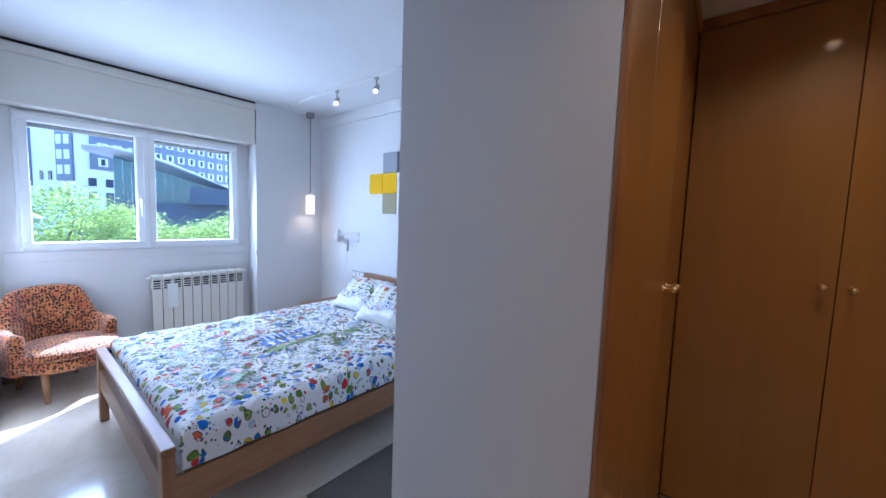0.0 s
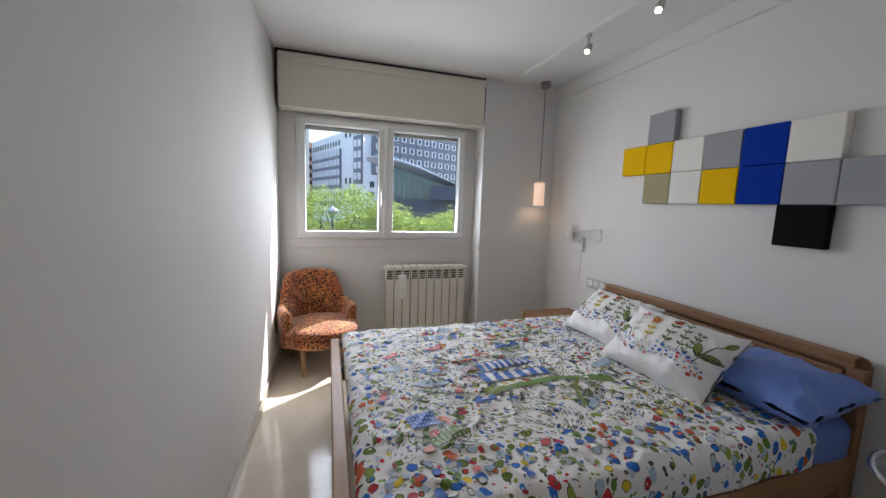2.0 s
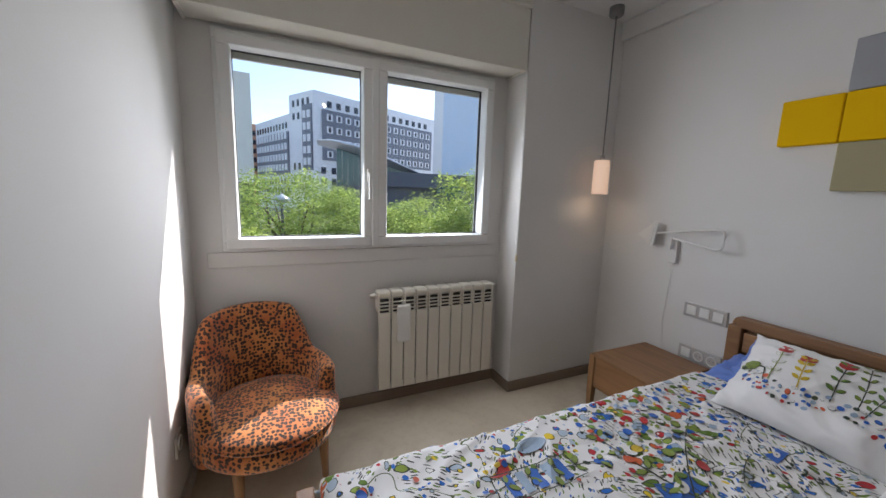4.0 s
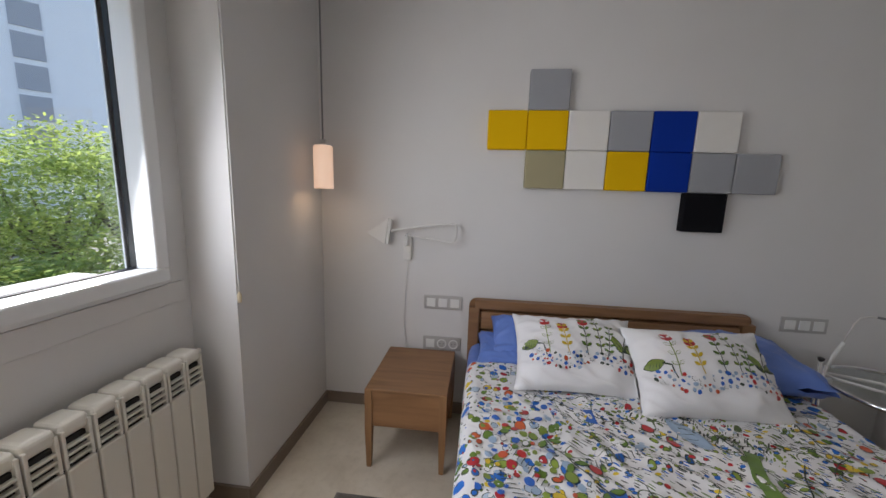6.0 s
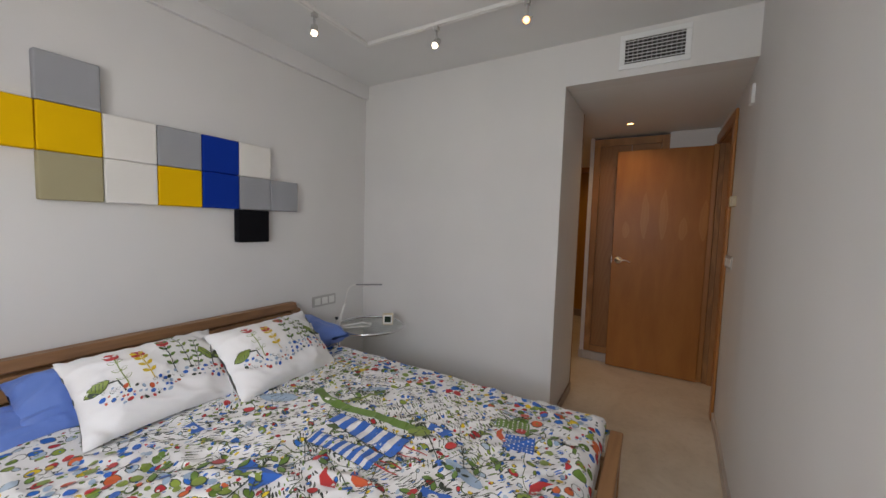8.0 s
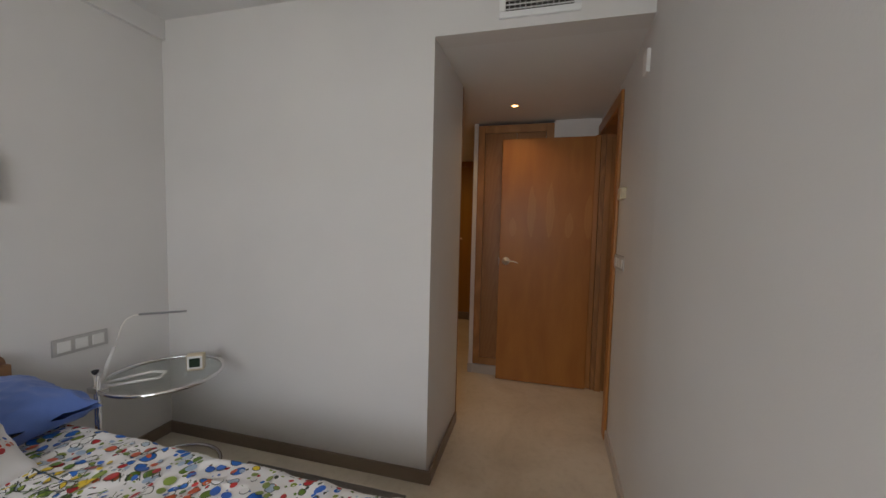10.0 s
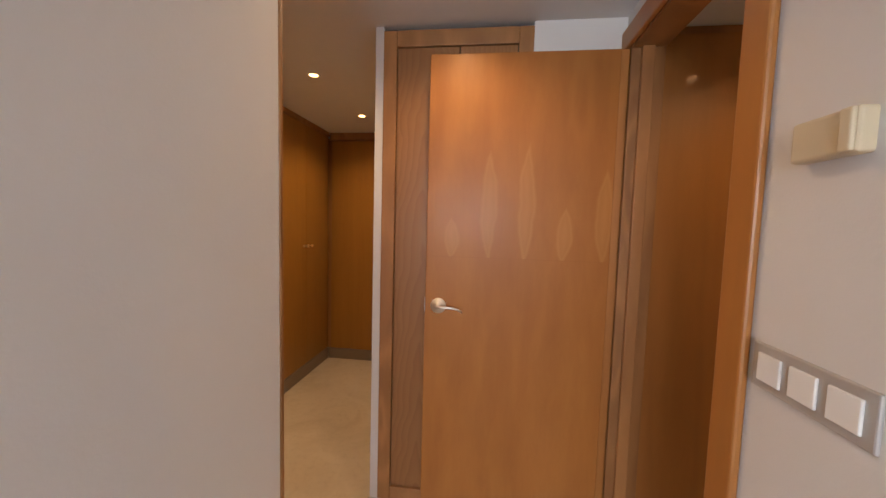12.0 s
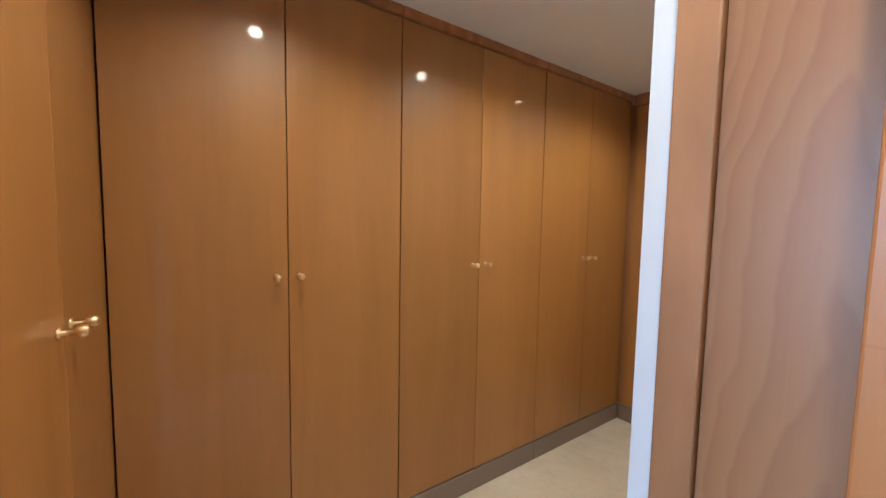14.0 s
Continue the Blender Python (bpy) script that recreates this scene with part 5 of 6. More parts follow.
class Printer:
    """Gathers flat printed shapes on a cloth, ink by ink, laid on the cloth's own surface."""

    def __init__(self, surface):
        self.surface, self.inks, self.lift, self.over = surface, {}, 0.0, 0.0

    def poly(self, ink, pts):
        bm = self.inks.setdefault(ink, B())
        self.lift = (self.lift + 0.00013) % 0.0012
        fine = []
        for (xa, ya), (xb, yb) in zip(pts, pts[1:] + pts[:1]):
            n = max(1, int(math.hypot(xb - xa, yb - ya) / 0.014))
            fine += [(xa + (xb - xa) * k / n, ya + (yb - ya) * k / n) for k in range(n)]
        pts = fine
        cx, cy = sum(p[0] for p in pts) / len(pts), sum(p[1] for p in pts) / len(pts)
        rings = max(2, int(max(math.hypot(x - cx, y - cy) for x, y in pts) / 0.014))
        mid = bm.verts.new(self.surface(cx, cy, self.lift + self.over))
        n, last = len(pts), None
        for r in range(1, rings + 1):
            f = r / rings
            now = [bm.verts.new(self.surface(cx + (x - cx) * f, cy + (y - cy) * f, self.lift + self.over)) for x, y in pts]
            for i in range(n):
                j = (i + 1) % n
                if last:
                    bm.faces.new((last[i], now[i], now[j], last[j]))
                else:
                    bm.faces.new((mid, now[i], now[j]))
            last = now

    def oval(self, ink, x, y, rx, ry, turn=0.0, n=12, point=0.0):
        c, s = math.cos(turn), math.sin(turn)
        pts = []
        for k in range(n):
            a = 2 * math.pi * k / n
            px, py = rx * math.cos(a), ry * math.sin(a) * (1 - point * abs(math.cos(a)) ** 2)
            pts.append((x + c * px - s * py, y + s * px + c * py))
        self.poly(ink, pts)

    def stroke(self, ink, pts, w):
        bm = self.inks.setdefault(ink, B())
        fine = []
        for (x0, y0), (x1, y1) in zip(pts, pts[1:]):
            n = max(1, int(math.hypot(x1 - x0, y1 - y0) / 0.012))
            fine += [(x0 + (x1 - x0) * k / n, y0 + (y1 - y0) * k / n) for k in range(n)]
        fine.append(pts[-1])
        last = None
        self.lift = (self.lift + 0.00013) % 0.0012
        for i, (x, y) in enumerate(fine):
            a, c = fine[max(0, i - 1)], fine[min(len(fine) - 1, i + 1)]
            d = math.hypot(c[0] - a[0], c[1] - a[1]) or 1
            nx, ny = -(c[1] - a[1]) / d * w / 2, (c[0] - a[0]) / d * w / 2
            now = (bm.verts.new(self.surface(x + nx, y + ny, self.lift + self.over)), bm.verts.new(self.surface(x - nx, y - ny, self.lift + self.over)))
            if last:
                bm.faces.new((last[0], now[0], now[1], last[1]))
            last = now

    def sprig(self, x, y, turn, length, leaf, ink="green", stem="dark", bend=0.5, fill=None, pairs=5, width=0.0042):
        """A bending stem with paired leaves."""
        pts, a = [(x, y)], turn
        n = pairs * 2
        for k in range(n):
            a += bend / n
            x, y = x + length / n * math.cos(a), y + length / n * math.sin(a)
            pts.append((x, y))
            if k % 2 == 1:
                for side in (-1, 1):
                    b = a + side * 0.95
                    lx, ly = x + math.cos(b) * leaf * 0.75, y + math.sin(b) * leaf * 0.75
                    self.oval(stem, lx, ly, leaf * 0.62, leaf * 0.34, b, point=0.5)
                    self.over = 0.0012
                    self.oval(fill or ink, lx, ly, leaf * 0.54, leaf * 0.27, b, point=0.5)
                    self.over = 0.0
        self.stroke(stem, pts, width)
        return pts[-1], a

    def pebbles(self, x0, y0, x1, y1, count, rmin, rmax, rng, inks, inside=None):
        placed = []
        for _ in range(count * 8):
            if len(placed) >= count:
                break
            x, y, r = rng.uniform(x0, x1), rng.uniform(y0, y1), rng.uniform(rmin, rmax)
            if inside and not inside(x, y):
                continue
            if any((x - a) ** 2 + (y - c) ** 2 < (r + d) ** 2 * 1.1 for a, c, d in placed):
                continue
            placed.append((x, y, r))
            turn = rng.uniform(0, 3.1)
            ink = rng.choice(inks)
            q = rng.uniform(0.65, 0.9)
            if ink == "white" or rng.random() < 0.25:
                self.oval("dark", x, y, r * 1.1, r * q * 1.12, turn)
            self.over = 0.0012
            self.oval(ink, x, y, r, r * q, turn)
            self.over = 0.0

    def finish(self, parent):
        for ink, bm in self.inks.items():
            tagged(part("print", bm, M["ink_" + ink], parent, {"dark": "dark drawn lines"}.get(ink, ink + " printed motifs"), fix=False), kind="stuff")


def duvet_surface(x, y, lift):
    x, y = max(x, 0.628), min(max(y, 0.805), 2.165)
    return (x, y, TOP + wrinkle(x, y) + 0.003 + lift)


def print_duvet():
    p = Printer(duvet_surface)
    rng = random.Random(4)
    inks = ["blue", "blue", "blue", "sky", "sky", "red", "olive", "olive", "green", "yellow", "orange", "white", "white"]
    # pebble beds along the borders
    p.pebbles(1.40, 1.86, 2.05, 2.16, 120, 0.008, 0.018, rng, inks)
    p.pebbles(0.64, 0.81, 2.15, 0.96, 120, 0.008, 0.019, rng, inks)
    p.pebbles(0.63, 1.0, 0.72, 2.1, 30, 0.008, 0.020, rng, inks)
    p.pebbles(1.05, 1.02, 2.1, 1.75, 40, 0.005, 0.011, rng, inks)
    p.pebbles(0.8, 1.6, 1.3, 2.15, 40, 0.006, 0.016, rng, inks)
    # long branches
    for x, y, a, l, leaf, bend, ink, fill in ((1.86, 1.98, 3.5, 0.62, 0.038, 0.5, "green", None), (1.55, 1.62, 2.2, 0.42, 0.032, -0.6, "olive", None), (0.98, 0.98, 2.5, 0.45, 0.033, 0.7, "green", None),
                                        (0.78, 1.25, 0.6, 0.40, 0.032, 0.6, "green", None), (1.95, 1.35, 3.3, 0.50, 0.030, 0.5, "green", None), (1.35, 1.18, 2.8, 0.42, 0.022, -0.5, "dark", None),
                                        (0.95, 1.95, 0.3, 0.40, 0.03, -0.6, "olive", None), (1.75, 1.12, 2.4, 0.35, 0.022, 0.6, "olive", None), (2.05, 0.98, 2.9, 0.3, 0.026, 0.4, "green", "yellow"), (1.15, 1.75, 3.6, 0.4, 0.025, 0.9, "dark", None)):
        (ex, ey), ea = p.sprig(x, y, a, l, leaf, ink, "dark" if ink != "dark" else "dark", bend, fill)
        p.oval(fill or ("red" if leaf > 0.03 else "blue"), ex, ey, 0.017, 0.013, ea)
    for x, y, c in ((1.62, 1.80, "red"), (1.50, 1.93, "yellow"), (1.58, 1.88, "olive"), (0.84, 1.08, "red"), (0.80, 1.0, "orange"), (1.86, 1.55, "red"), (1.78, 1.50, "red"), (0.72, 1.42, "olive"), (1.02, 1.32, "red")):
        p.oval("dark", x, y, 0.024, 0.020, 0.4)
        p.over = 0.0012
        p.oval(c, x, y, 0.021, 0.017, 0.4)
        p.over = 0.0
    # a green tree limb and two striped frocks
    p.stroke("green", [(1.78, 1.26), (1.66, 1.31), (1.52, 1.33), (1.36, 1.31), (1.18, 1.30)], 0.042)
    p.stroke("olive", [(1.60, 1.30), (1.52, 1.20), (1.50, 1.10)], 0.018)
    p.oval("olive", 1.17, 1.30, 0.045, 0.035, 0.4)

    def frock(x, y, turn, s, stripe, stripes):
        c, q = math.cos(turn), math.sin(turn)
        at = lambda u, v: (x + s * (c * u - q * v), y + s * (q * u + c * v))
        p.poly("white", [at(-0.6, -0.11), at(0.6, -0.19), at(0.6, 0.19), at(-0.6, 0.11)])
        p.over = 0.0016
        for k in range(stripes):
            u = -0.52 + 1.06 * k / (stripes - 1)
            w, h = 0.12 + 0.06 * (u + 0.5), 0.30 / (stripes - 1)
            p.poly(stripe, [at(u - h, -w), at(u + h, -w), at(u + h, w), at(u - h, w)])
        p.stroke("dark", [at(-0.6, -0.11), at(0.6, -0.19), at(0.6, 0.19), at(-0.6, 0.11), at(-0.6, -0.11)], 0.003)
        for v in (-0.06, 0.06):
            p.stroke("red", [at(0.6, v), at(0.95, v)], 0.005)
        p.over = 0.0
    frock(1.34, 1.415, 3.10, 0.29, "blue", 6)
    frock(1.34, 1.53, 3.2, 0.25, "blue", 8)
    for k in range(9):
        a = 2.4 + 0.13 * k
        p.stroke("dark", [(1.50, 1.56), (1.50 - 0.15 * math.cos(0.17 * (k - 4)), 1.56 + 0.15 * math.sin(0.17 * (k - 4)))], 0.003)

    def pot(x, y, s, ink):
        p.poly(ink, [(x - s, y - 0.5 * s), (x + s, y - 0.35 * s), (x + 0.85 * s, y + 0.45 * s), (x + 0.2 * s, y + 0.2 * s), (x - 0.6 * s, y + 0.6 * s)])
        p.over = 0.0014
        p.oval("white", x + 0.05 * s, y + 0.02 * s, 0.34 * s, 0.22 * s, 0.3)
        p.over = 0.0026
        p.oval("dark", x + 0.05 * s, y + 0.02 * s, 0.10 * s, 0.06 * s, 0.3)
        p.over = 0.0
    pot(1.47, 1.77, 0.080, "blue")
    pot(1.11, 1.25, 0.05, "blue")
    pot(0.95, 1.55, 0.05, "blue")
    pot(1.9, 1.74, 0.04, "blue")
    pot(0.76, 1.9, 0.04, "blue")

    def patch(x, y, w, h, turn, ink, dots):
        c, q = math.cos(turn), math.sin(turn)
        at = lambda u, v: (x + c * u - q * v, y + q * u + c * v)
        p.poly(ink, [at(-w, -h), at(w, -h), at(w, h), at(-w, h)])
        p.over = 0.0014
        for i in range(7):
            for j in range(5):
                p.oval("white", *at(-w * 0.85 + i * w * 0.283, -h * 0.8 + j * h * 0.4), dots, dots, 0, 6)
        p.over = 0.0
    patch(0.82, 1.165, 0.055, 0.045, 0.2, "blue", 0.0035)
    patch(0.88, 1.06, 0.065, 0.032, 0.25, "green", 0.0035)

    def bird(x, y, s, turn, ink):
        c, q = math.cos(turn), math.sin(turn)
        at = lambda u, v: (x + s * (c * u - q * v), y + s * (q * u + c * v))
        p.poly(ink, [at(-1, 0.35), at(-0.5, 0.1), at(0.2, 0.35), at(0.6, 0.55), at(1.0, 0.35), at(0.75, 0.1), at(0.3, -0.35), at(-0.4, -0.3)])
        p.over = 0.0014
        p.oval("white", *at(0.68, 0.33), 0.12 * s, 0.12 * s, 0, 6)
        p.over = 0.0
    for x, y, s, a, k in ((1.27, 1.67, 0.05, 2.6, "red"), (1.18, 1.62, 0.05, 2.9, "orange"), (0.70, 1.35, 0.05, 1.0, "red"), (0.80, 1.75, 0.06, 0.5, "red"), (1.06, 1.80, 0.07, 0.2, "red"), (1.05, 2.02, 0.05, 0.6, "red"), (0.9, 1.15, 0.04, 2.0, "orange"), (1.75, 1.62, 0.035, 2.0, "sky")):
        bird(x, y, s, a, k)
    # striped boat, feathery lines and strokes
    for k in range(5):
        p.poly("blue" if k % 2 == 0 else "sky", [(1.02 + 0.045 * k, 1.92), (1.05 + 0.045 * k, 1.92), (1.06 + 0.045 * k, 2.0), (1.03 + 0.045 * k, 2.0)])
    p.stroke("dark", [(0.98, 1.91), (1.27, 1.91), (1.27, 2.01), (1.0, 2.01), (0.98, 1.91)], 0.004)
    for cx, cy, a, n, l, gap in ((1.55, 2.02, 0.6, 14, 0.05, 0.018), (1.72, 1.75, 2.0, 12, 0.05, 0.018), (1.30, 1.06, 2.6, 14, 0.045, 0.016), (1.65, 0.98, 0.4, 12, 0.04, 0.018), (0.84, 1.6, 1.5, 12, 0.05, 0.018),
                              (1.98, 1.48, 1.2, 12, 0.04, 0.016), (1.12, 1.5, 0.2, 14, 0.05, 0.016), (1.4, 1.75, 2.7, 12, 0.045, 0.018), (1.85, 1.2, 2.2, 14, 0.04, 0.016), (1.05, 1.22, 1.0, 12, 0.05, 0.018)):
        for k in range(n):
            x, y = cx + gap * (k - n / 2) * math.cos(a), cy + gap * (k - n / 2) * math.sin(a)
            for row in (-1, 1):
                ox, oy = x - row * 0.03 * math.sin(a), y + row * 0.03 * math.cos(a)
                b = a + 1.1 * row
                p.stroke("dark", [(ox, oy), (ox + l * 0.7 * math.cos(b), oy + l * 0.7 * math.sin(b))], 0.0028)
    # thin pen-drawn twigs and pale washes
    pen = random.Random(12)
    for k in range(34):
        x, y = pen.uniform(0.72, 1.95), pen.uniform(1.0, 1.85)
        p.sprig(x, y, pen.uniform(0, 6.2), pen.uniform(0.10, 0.20), pen.uniform(0.011, 0.017), pen.choice(("olive", "green", "dark", "sky")), "dark", pen.uniform(-0.8, 0.8), None, 4, 0.003)
    for x, y, w, h, a in ((1.85, 1.42, 0.09, 0.035, 0.4), (0.92, 1.42, 0.08, 0.025, -0.3), (1.55, 1.12, 0.06, 0.02, 0.7), (0.78, 1.62, 0.05, 0.03, 0.2), (1.2, 2.08, 0.06, 0.025, 0.1)):
        p.oval("sky", x, y, w, h, a, 16)
        for k in range(5):
            p.stroke("dark", [(x - w * 0.7 + 0.3 * w * k, y - h * 0.5), (x - w * 0.6 + 0.3 * w * k, y + h * 0.5)], 0.0025)
    # trailing dotted vine
    for k in range(46):
        t = k / 45
        x, y = 1.95 - 0.9 * t, 1.62 - 0.35 * t + 0.07 * math.sin(9 * t)
        p.oval("dark", x, y, 0.004, 0.004, 0, 6)
    p.finish(DUVET)


print_duvet()


def print_pillow(root, m, w, h, thick, seed):
    def surface(x, y, lift):
        v = pillow_point(x / w + 0.5, y / h + 0.5, w, h, thick, seed, 1)
        v.z += 0.0016 + lift
        return m @ v
    p = Printer(surface)
    rng = random.Random(int(seed))
    P = lambda u, v: ((u - 0.5) * w, (v - 0.5) * h)
    p.oval("dark", *P(0.11, 0.50), 0.040, 0.024, 0.25, point=0.5)
    p.over = 0.0012
    p.oval("olive", *P(0.11, 0.50), 0.037, 0.021, 0.25, point=0.5)
    p.stroke("dark", [P(0.16, 0.51), P(0.22, 0.49), P(0.245, 0.36)], 0.005)
    for k in range(4):
        p.stroke("dark", [P(0.08 + 0.02 * k, 0.47), P(0.09 + 0.02 * k, 0.54)], 0.002)

    p.over = 0.0

    def flower(u, v, u1, v1, leaf, head):
        x0, y0 = P(u1, v1)
        x1, y1 = P(u, v)
        a = math.atan2(y1 - y0, x1 - x0)
        p.sprig(x0, y0, a, math.hypot(x1 - x0, y1 - y0), 0.021, leaf, "dark" if leaf == "green" else leaf, 0.0, "white" if leaf == "olive" else leaf, 4, 0.0035)
        p.oval(head, x1, y1, 0.023, 0.018, 0.2)
        for k in (-1, 0, 1):
            p.oval(head, x1 + 0.012 * k, y1 + 0.013, 0.008, 0.011, 0.3 * k, 8)
        p.stroke("dark", [(x1 - 0.012, y1 - 0.004), (x1 + 0.01, y1 - 0.006)], 0.002)
    flower(0.25, 0.80, 0.27, 0.38, "olive", "red")
    flower(0.39, 0.74, 0.42, 0.40, "yellow", "red")
    flower(0.56, 0.82, 0.57, 0.40, "green", "red")
    for u, v, u1, v1, k in ((0.65, 0.90, 0.68, 0.42, "olive"), (0.77, 0.74, 0.72, 0.38, "green")):
        x0, y0 = P(u1, v1)
        x1, y1 = P(u, v)
        p.sprig(x0, y0, math.atan2(y1 - y0, x1 - x0) - 0.15, math.hypot(x1 - x0, y1 - y0), 0.018, k, "dark", 0.3, k, 5, 0.003)
    p.stroke("dark", [P(0.84, 0.34), P(0.86, 0.5), P(0.90, 0.66), P(0.955, 0.78)], 0.005)
    for u, v, r, q in ((0.815, 0.56, 0.042, 2.0), (0.925, 0.52, 0.045, 0.35), (0.96, 0.80, 0.028, 1.1)):
        p.oval("dark", *P(u, v), r, r * 0.48, q, point=0.5)
        p.over = 0.0012
        p.oval("olive", *P(u, v), r * 0.92, r * 0.40, q, point=0.5)
        p.over = 0.002
        p.stroke("dark", [(P(u, v)[0] - 0.7 * r * math.cos(q), P(u, v)[1] - 0.7 * r * math.sin(q)), (P(u, v)[0] + 0.7 * r * math.cos(q), P(u, v)[1] + 0.7 * r * math.sin(q))], 0.0025)
        p.over = 0.0
    x0, y0 = P(0.10, 0.22)
    x1, y1 = P(0.94, 0.44)
    p.pebbles(x0, y0, x1, y1, 75, 0.004, 0.011, rng, ["blue", "sky", "blue", "red", "sky", "white", "dark", "orange"], lambda x, y: abs((y - y0) - 0.55 * (y1 - y0) - 0.02 * math.sin(x * 20)) < 0.035)
    p.finish(root)


print_pillow(PILLOW_A, PIL_A, 0.54, 0.37, 0.19, 5.0)
print_pillow(PILLOW_B, PIL_B, 0.57, 0.38, 0.19, 8.0)


# ---------------------------------------------------------------- outside the window
GROUND = -4.6


def polar(az, d):
    return Vector((0.5 + d * math.sin(radians(az)), 1.8 + d * math.cos(radians(az)), 0))


def facade(c, stain=0.12, rough=0.8):
    return painted(c, 0.3, rough, stain)


M["ground"] = mat("paving", build=painted((0.22, 0.21, 0.19), 0.4, 0.9, 0.3))
M["render_white"] = mat("pale_render", build=facade((0.74, 0.77, 0.83)))
M["render_grey"] = mat("grey_cladding", build=facade((0.15, 0.17, 0.22)))
M["render_beige"] = mat("beige_render", build=facade((0.76, 0.75, 0.68), 0.08))
M["brick_orange"] = mat("orange_brick", build=facade((0.62, 0.34, 0.22), 0.15))
M["tower_blue"] = mat("blue_white_panels", build=facade((0.66, 0.76, 0.90), 0.06))
M["panel_grey"] = mat("grey_window_panels", build=facade((0.36, 0.38, 0.42), 0.1, 0.4))
M["strip_grey"] = mat("dark_grey_panels", build=facade((0.24, 0.26, 0.32), 0.1))
M["tower_white"] = mat("white_panels", build=facade((0.82, 0.83, 0.85), 0.06))
M["slate"] = mat("slate_cladding", build=facade((0.07, 0.085, 0.12), 0.2, 0.5))
M["roof_metal"] = mat("grey_roof_metal", (0.34, 0.36, 0.40), 0.35, 0.4, build=painted((0.58, 0.61, 0.66), 0.1, 0.35, 0.15))
M["dark_window"] = mat("dark_window_glass", (0.03, 0.04, 0.06), 0.1)
M["teal_glass"] = mat("teal_curtain_glass", (0.05, 0.12, 0.14), 0.08, 0.1)
M["bark"] = mat("bark", build=painted((0.10, 0.075, 0.05), 0.9, 0.9, 0.4))


def leaf_build(c1, c2):
    def build(nt, b):
        out = nt.nodes["Material Output"]
        g = node(nt, "NewGeometry")
        col = ramp(nt, g.outputs["Random Per Island"], [(0.0, c1), (0.6, c2), (1.0, tuple(min(1, 1.35 * v) for v in c2))])
        d = node(nt, "BsdfDiffuse")
        t = node(nt, "BsdfTranslucent")
        mx = node(nt, "MixShader", Fac=0.55)
        nt.links.new(col, d.inputs[0])
        nt.links.new(mixc(nt, 0.6, col, (0.33, 0.42, 0.13)), t.inputs[0])
        nt.links.new(d.outputs[0], mx.inputs[1])
        nt.links.new(t.outputs[0], mx.inputs[2])
        nt.links.new(mx.outputs[0], out.inputs[0])
        nt.nodes.remove(b)
    return build


M["leaf"] = mat("leaves", build=leaf_build((0.16, 0.24, 0.07), (0.32, 0.42, 0.14)))
M["leaf_young"] = mat("young_leaves", build=leaf_build((0.27, 0.35, 0.07), (0.50, 0.58, 0.17)))

structure("ground", box(B(), -900, 3.8, GROUND - 0.3, 900, 1800, GROUND), M["ground"], "pale paved ground far below the window", "ground")


def block(name, pts, z0, z1, material, label):
    b = thing(name, (*pts[0][:2], z0), label, "building")
    part("wall", prism(B(), [(p[0], p[1]) for p in pts], z0, z1), material, b)
    return b


def facade_windows(parent, a, c, z0, floors, cols, w, h, floor_h, material, margin=1.0, frame=None):
    """A grid of windows on the face from a to c (plan points), each its own part on one shared mesh."""
    a, c = Vector((a[0], a[1], 0)), Vector((c[0], c[1], 0))
    run = (c - a).length
    d = (c - a).normalized()
    nrm = Vector((d.y, -d.x, 0))
    if nrm.y > 0:
        nrm = -nrm
    m1 = mesh("window", box(B(), -w / 2, -0.12, 0, w / 2, 0.02, h), material)
    m2 = mesh("window_surround", box(B(), -w / 2 - 0.25, -0.05, -0.12, w / 2 + 0.25, 0.015, -0.02), M["render_white"]) if frame else None
    ang = math.atan2(d.y, d.x)
    for f in range(floors):
        for k in range(cols):
            p = a + d * (margin + (run - 2 * margin) * (k + 0.5) / cols) + nrm * 0.03
            for me, nm in ((m1, "window"), (m2, "sill")):
                if me is None:
                    continue
                o = new(nm, me)
                o.parent = parent
                o.matrix_parent_inverse = BASE[parent]
                o.matrix_basis = Matrix.Translation((p.x, p.y, z0 + f * floor_h)) @ Matrix.Rotation(ang, 4, "Z")


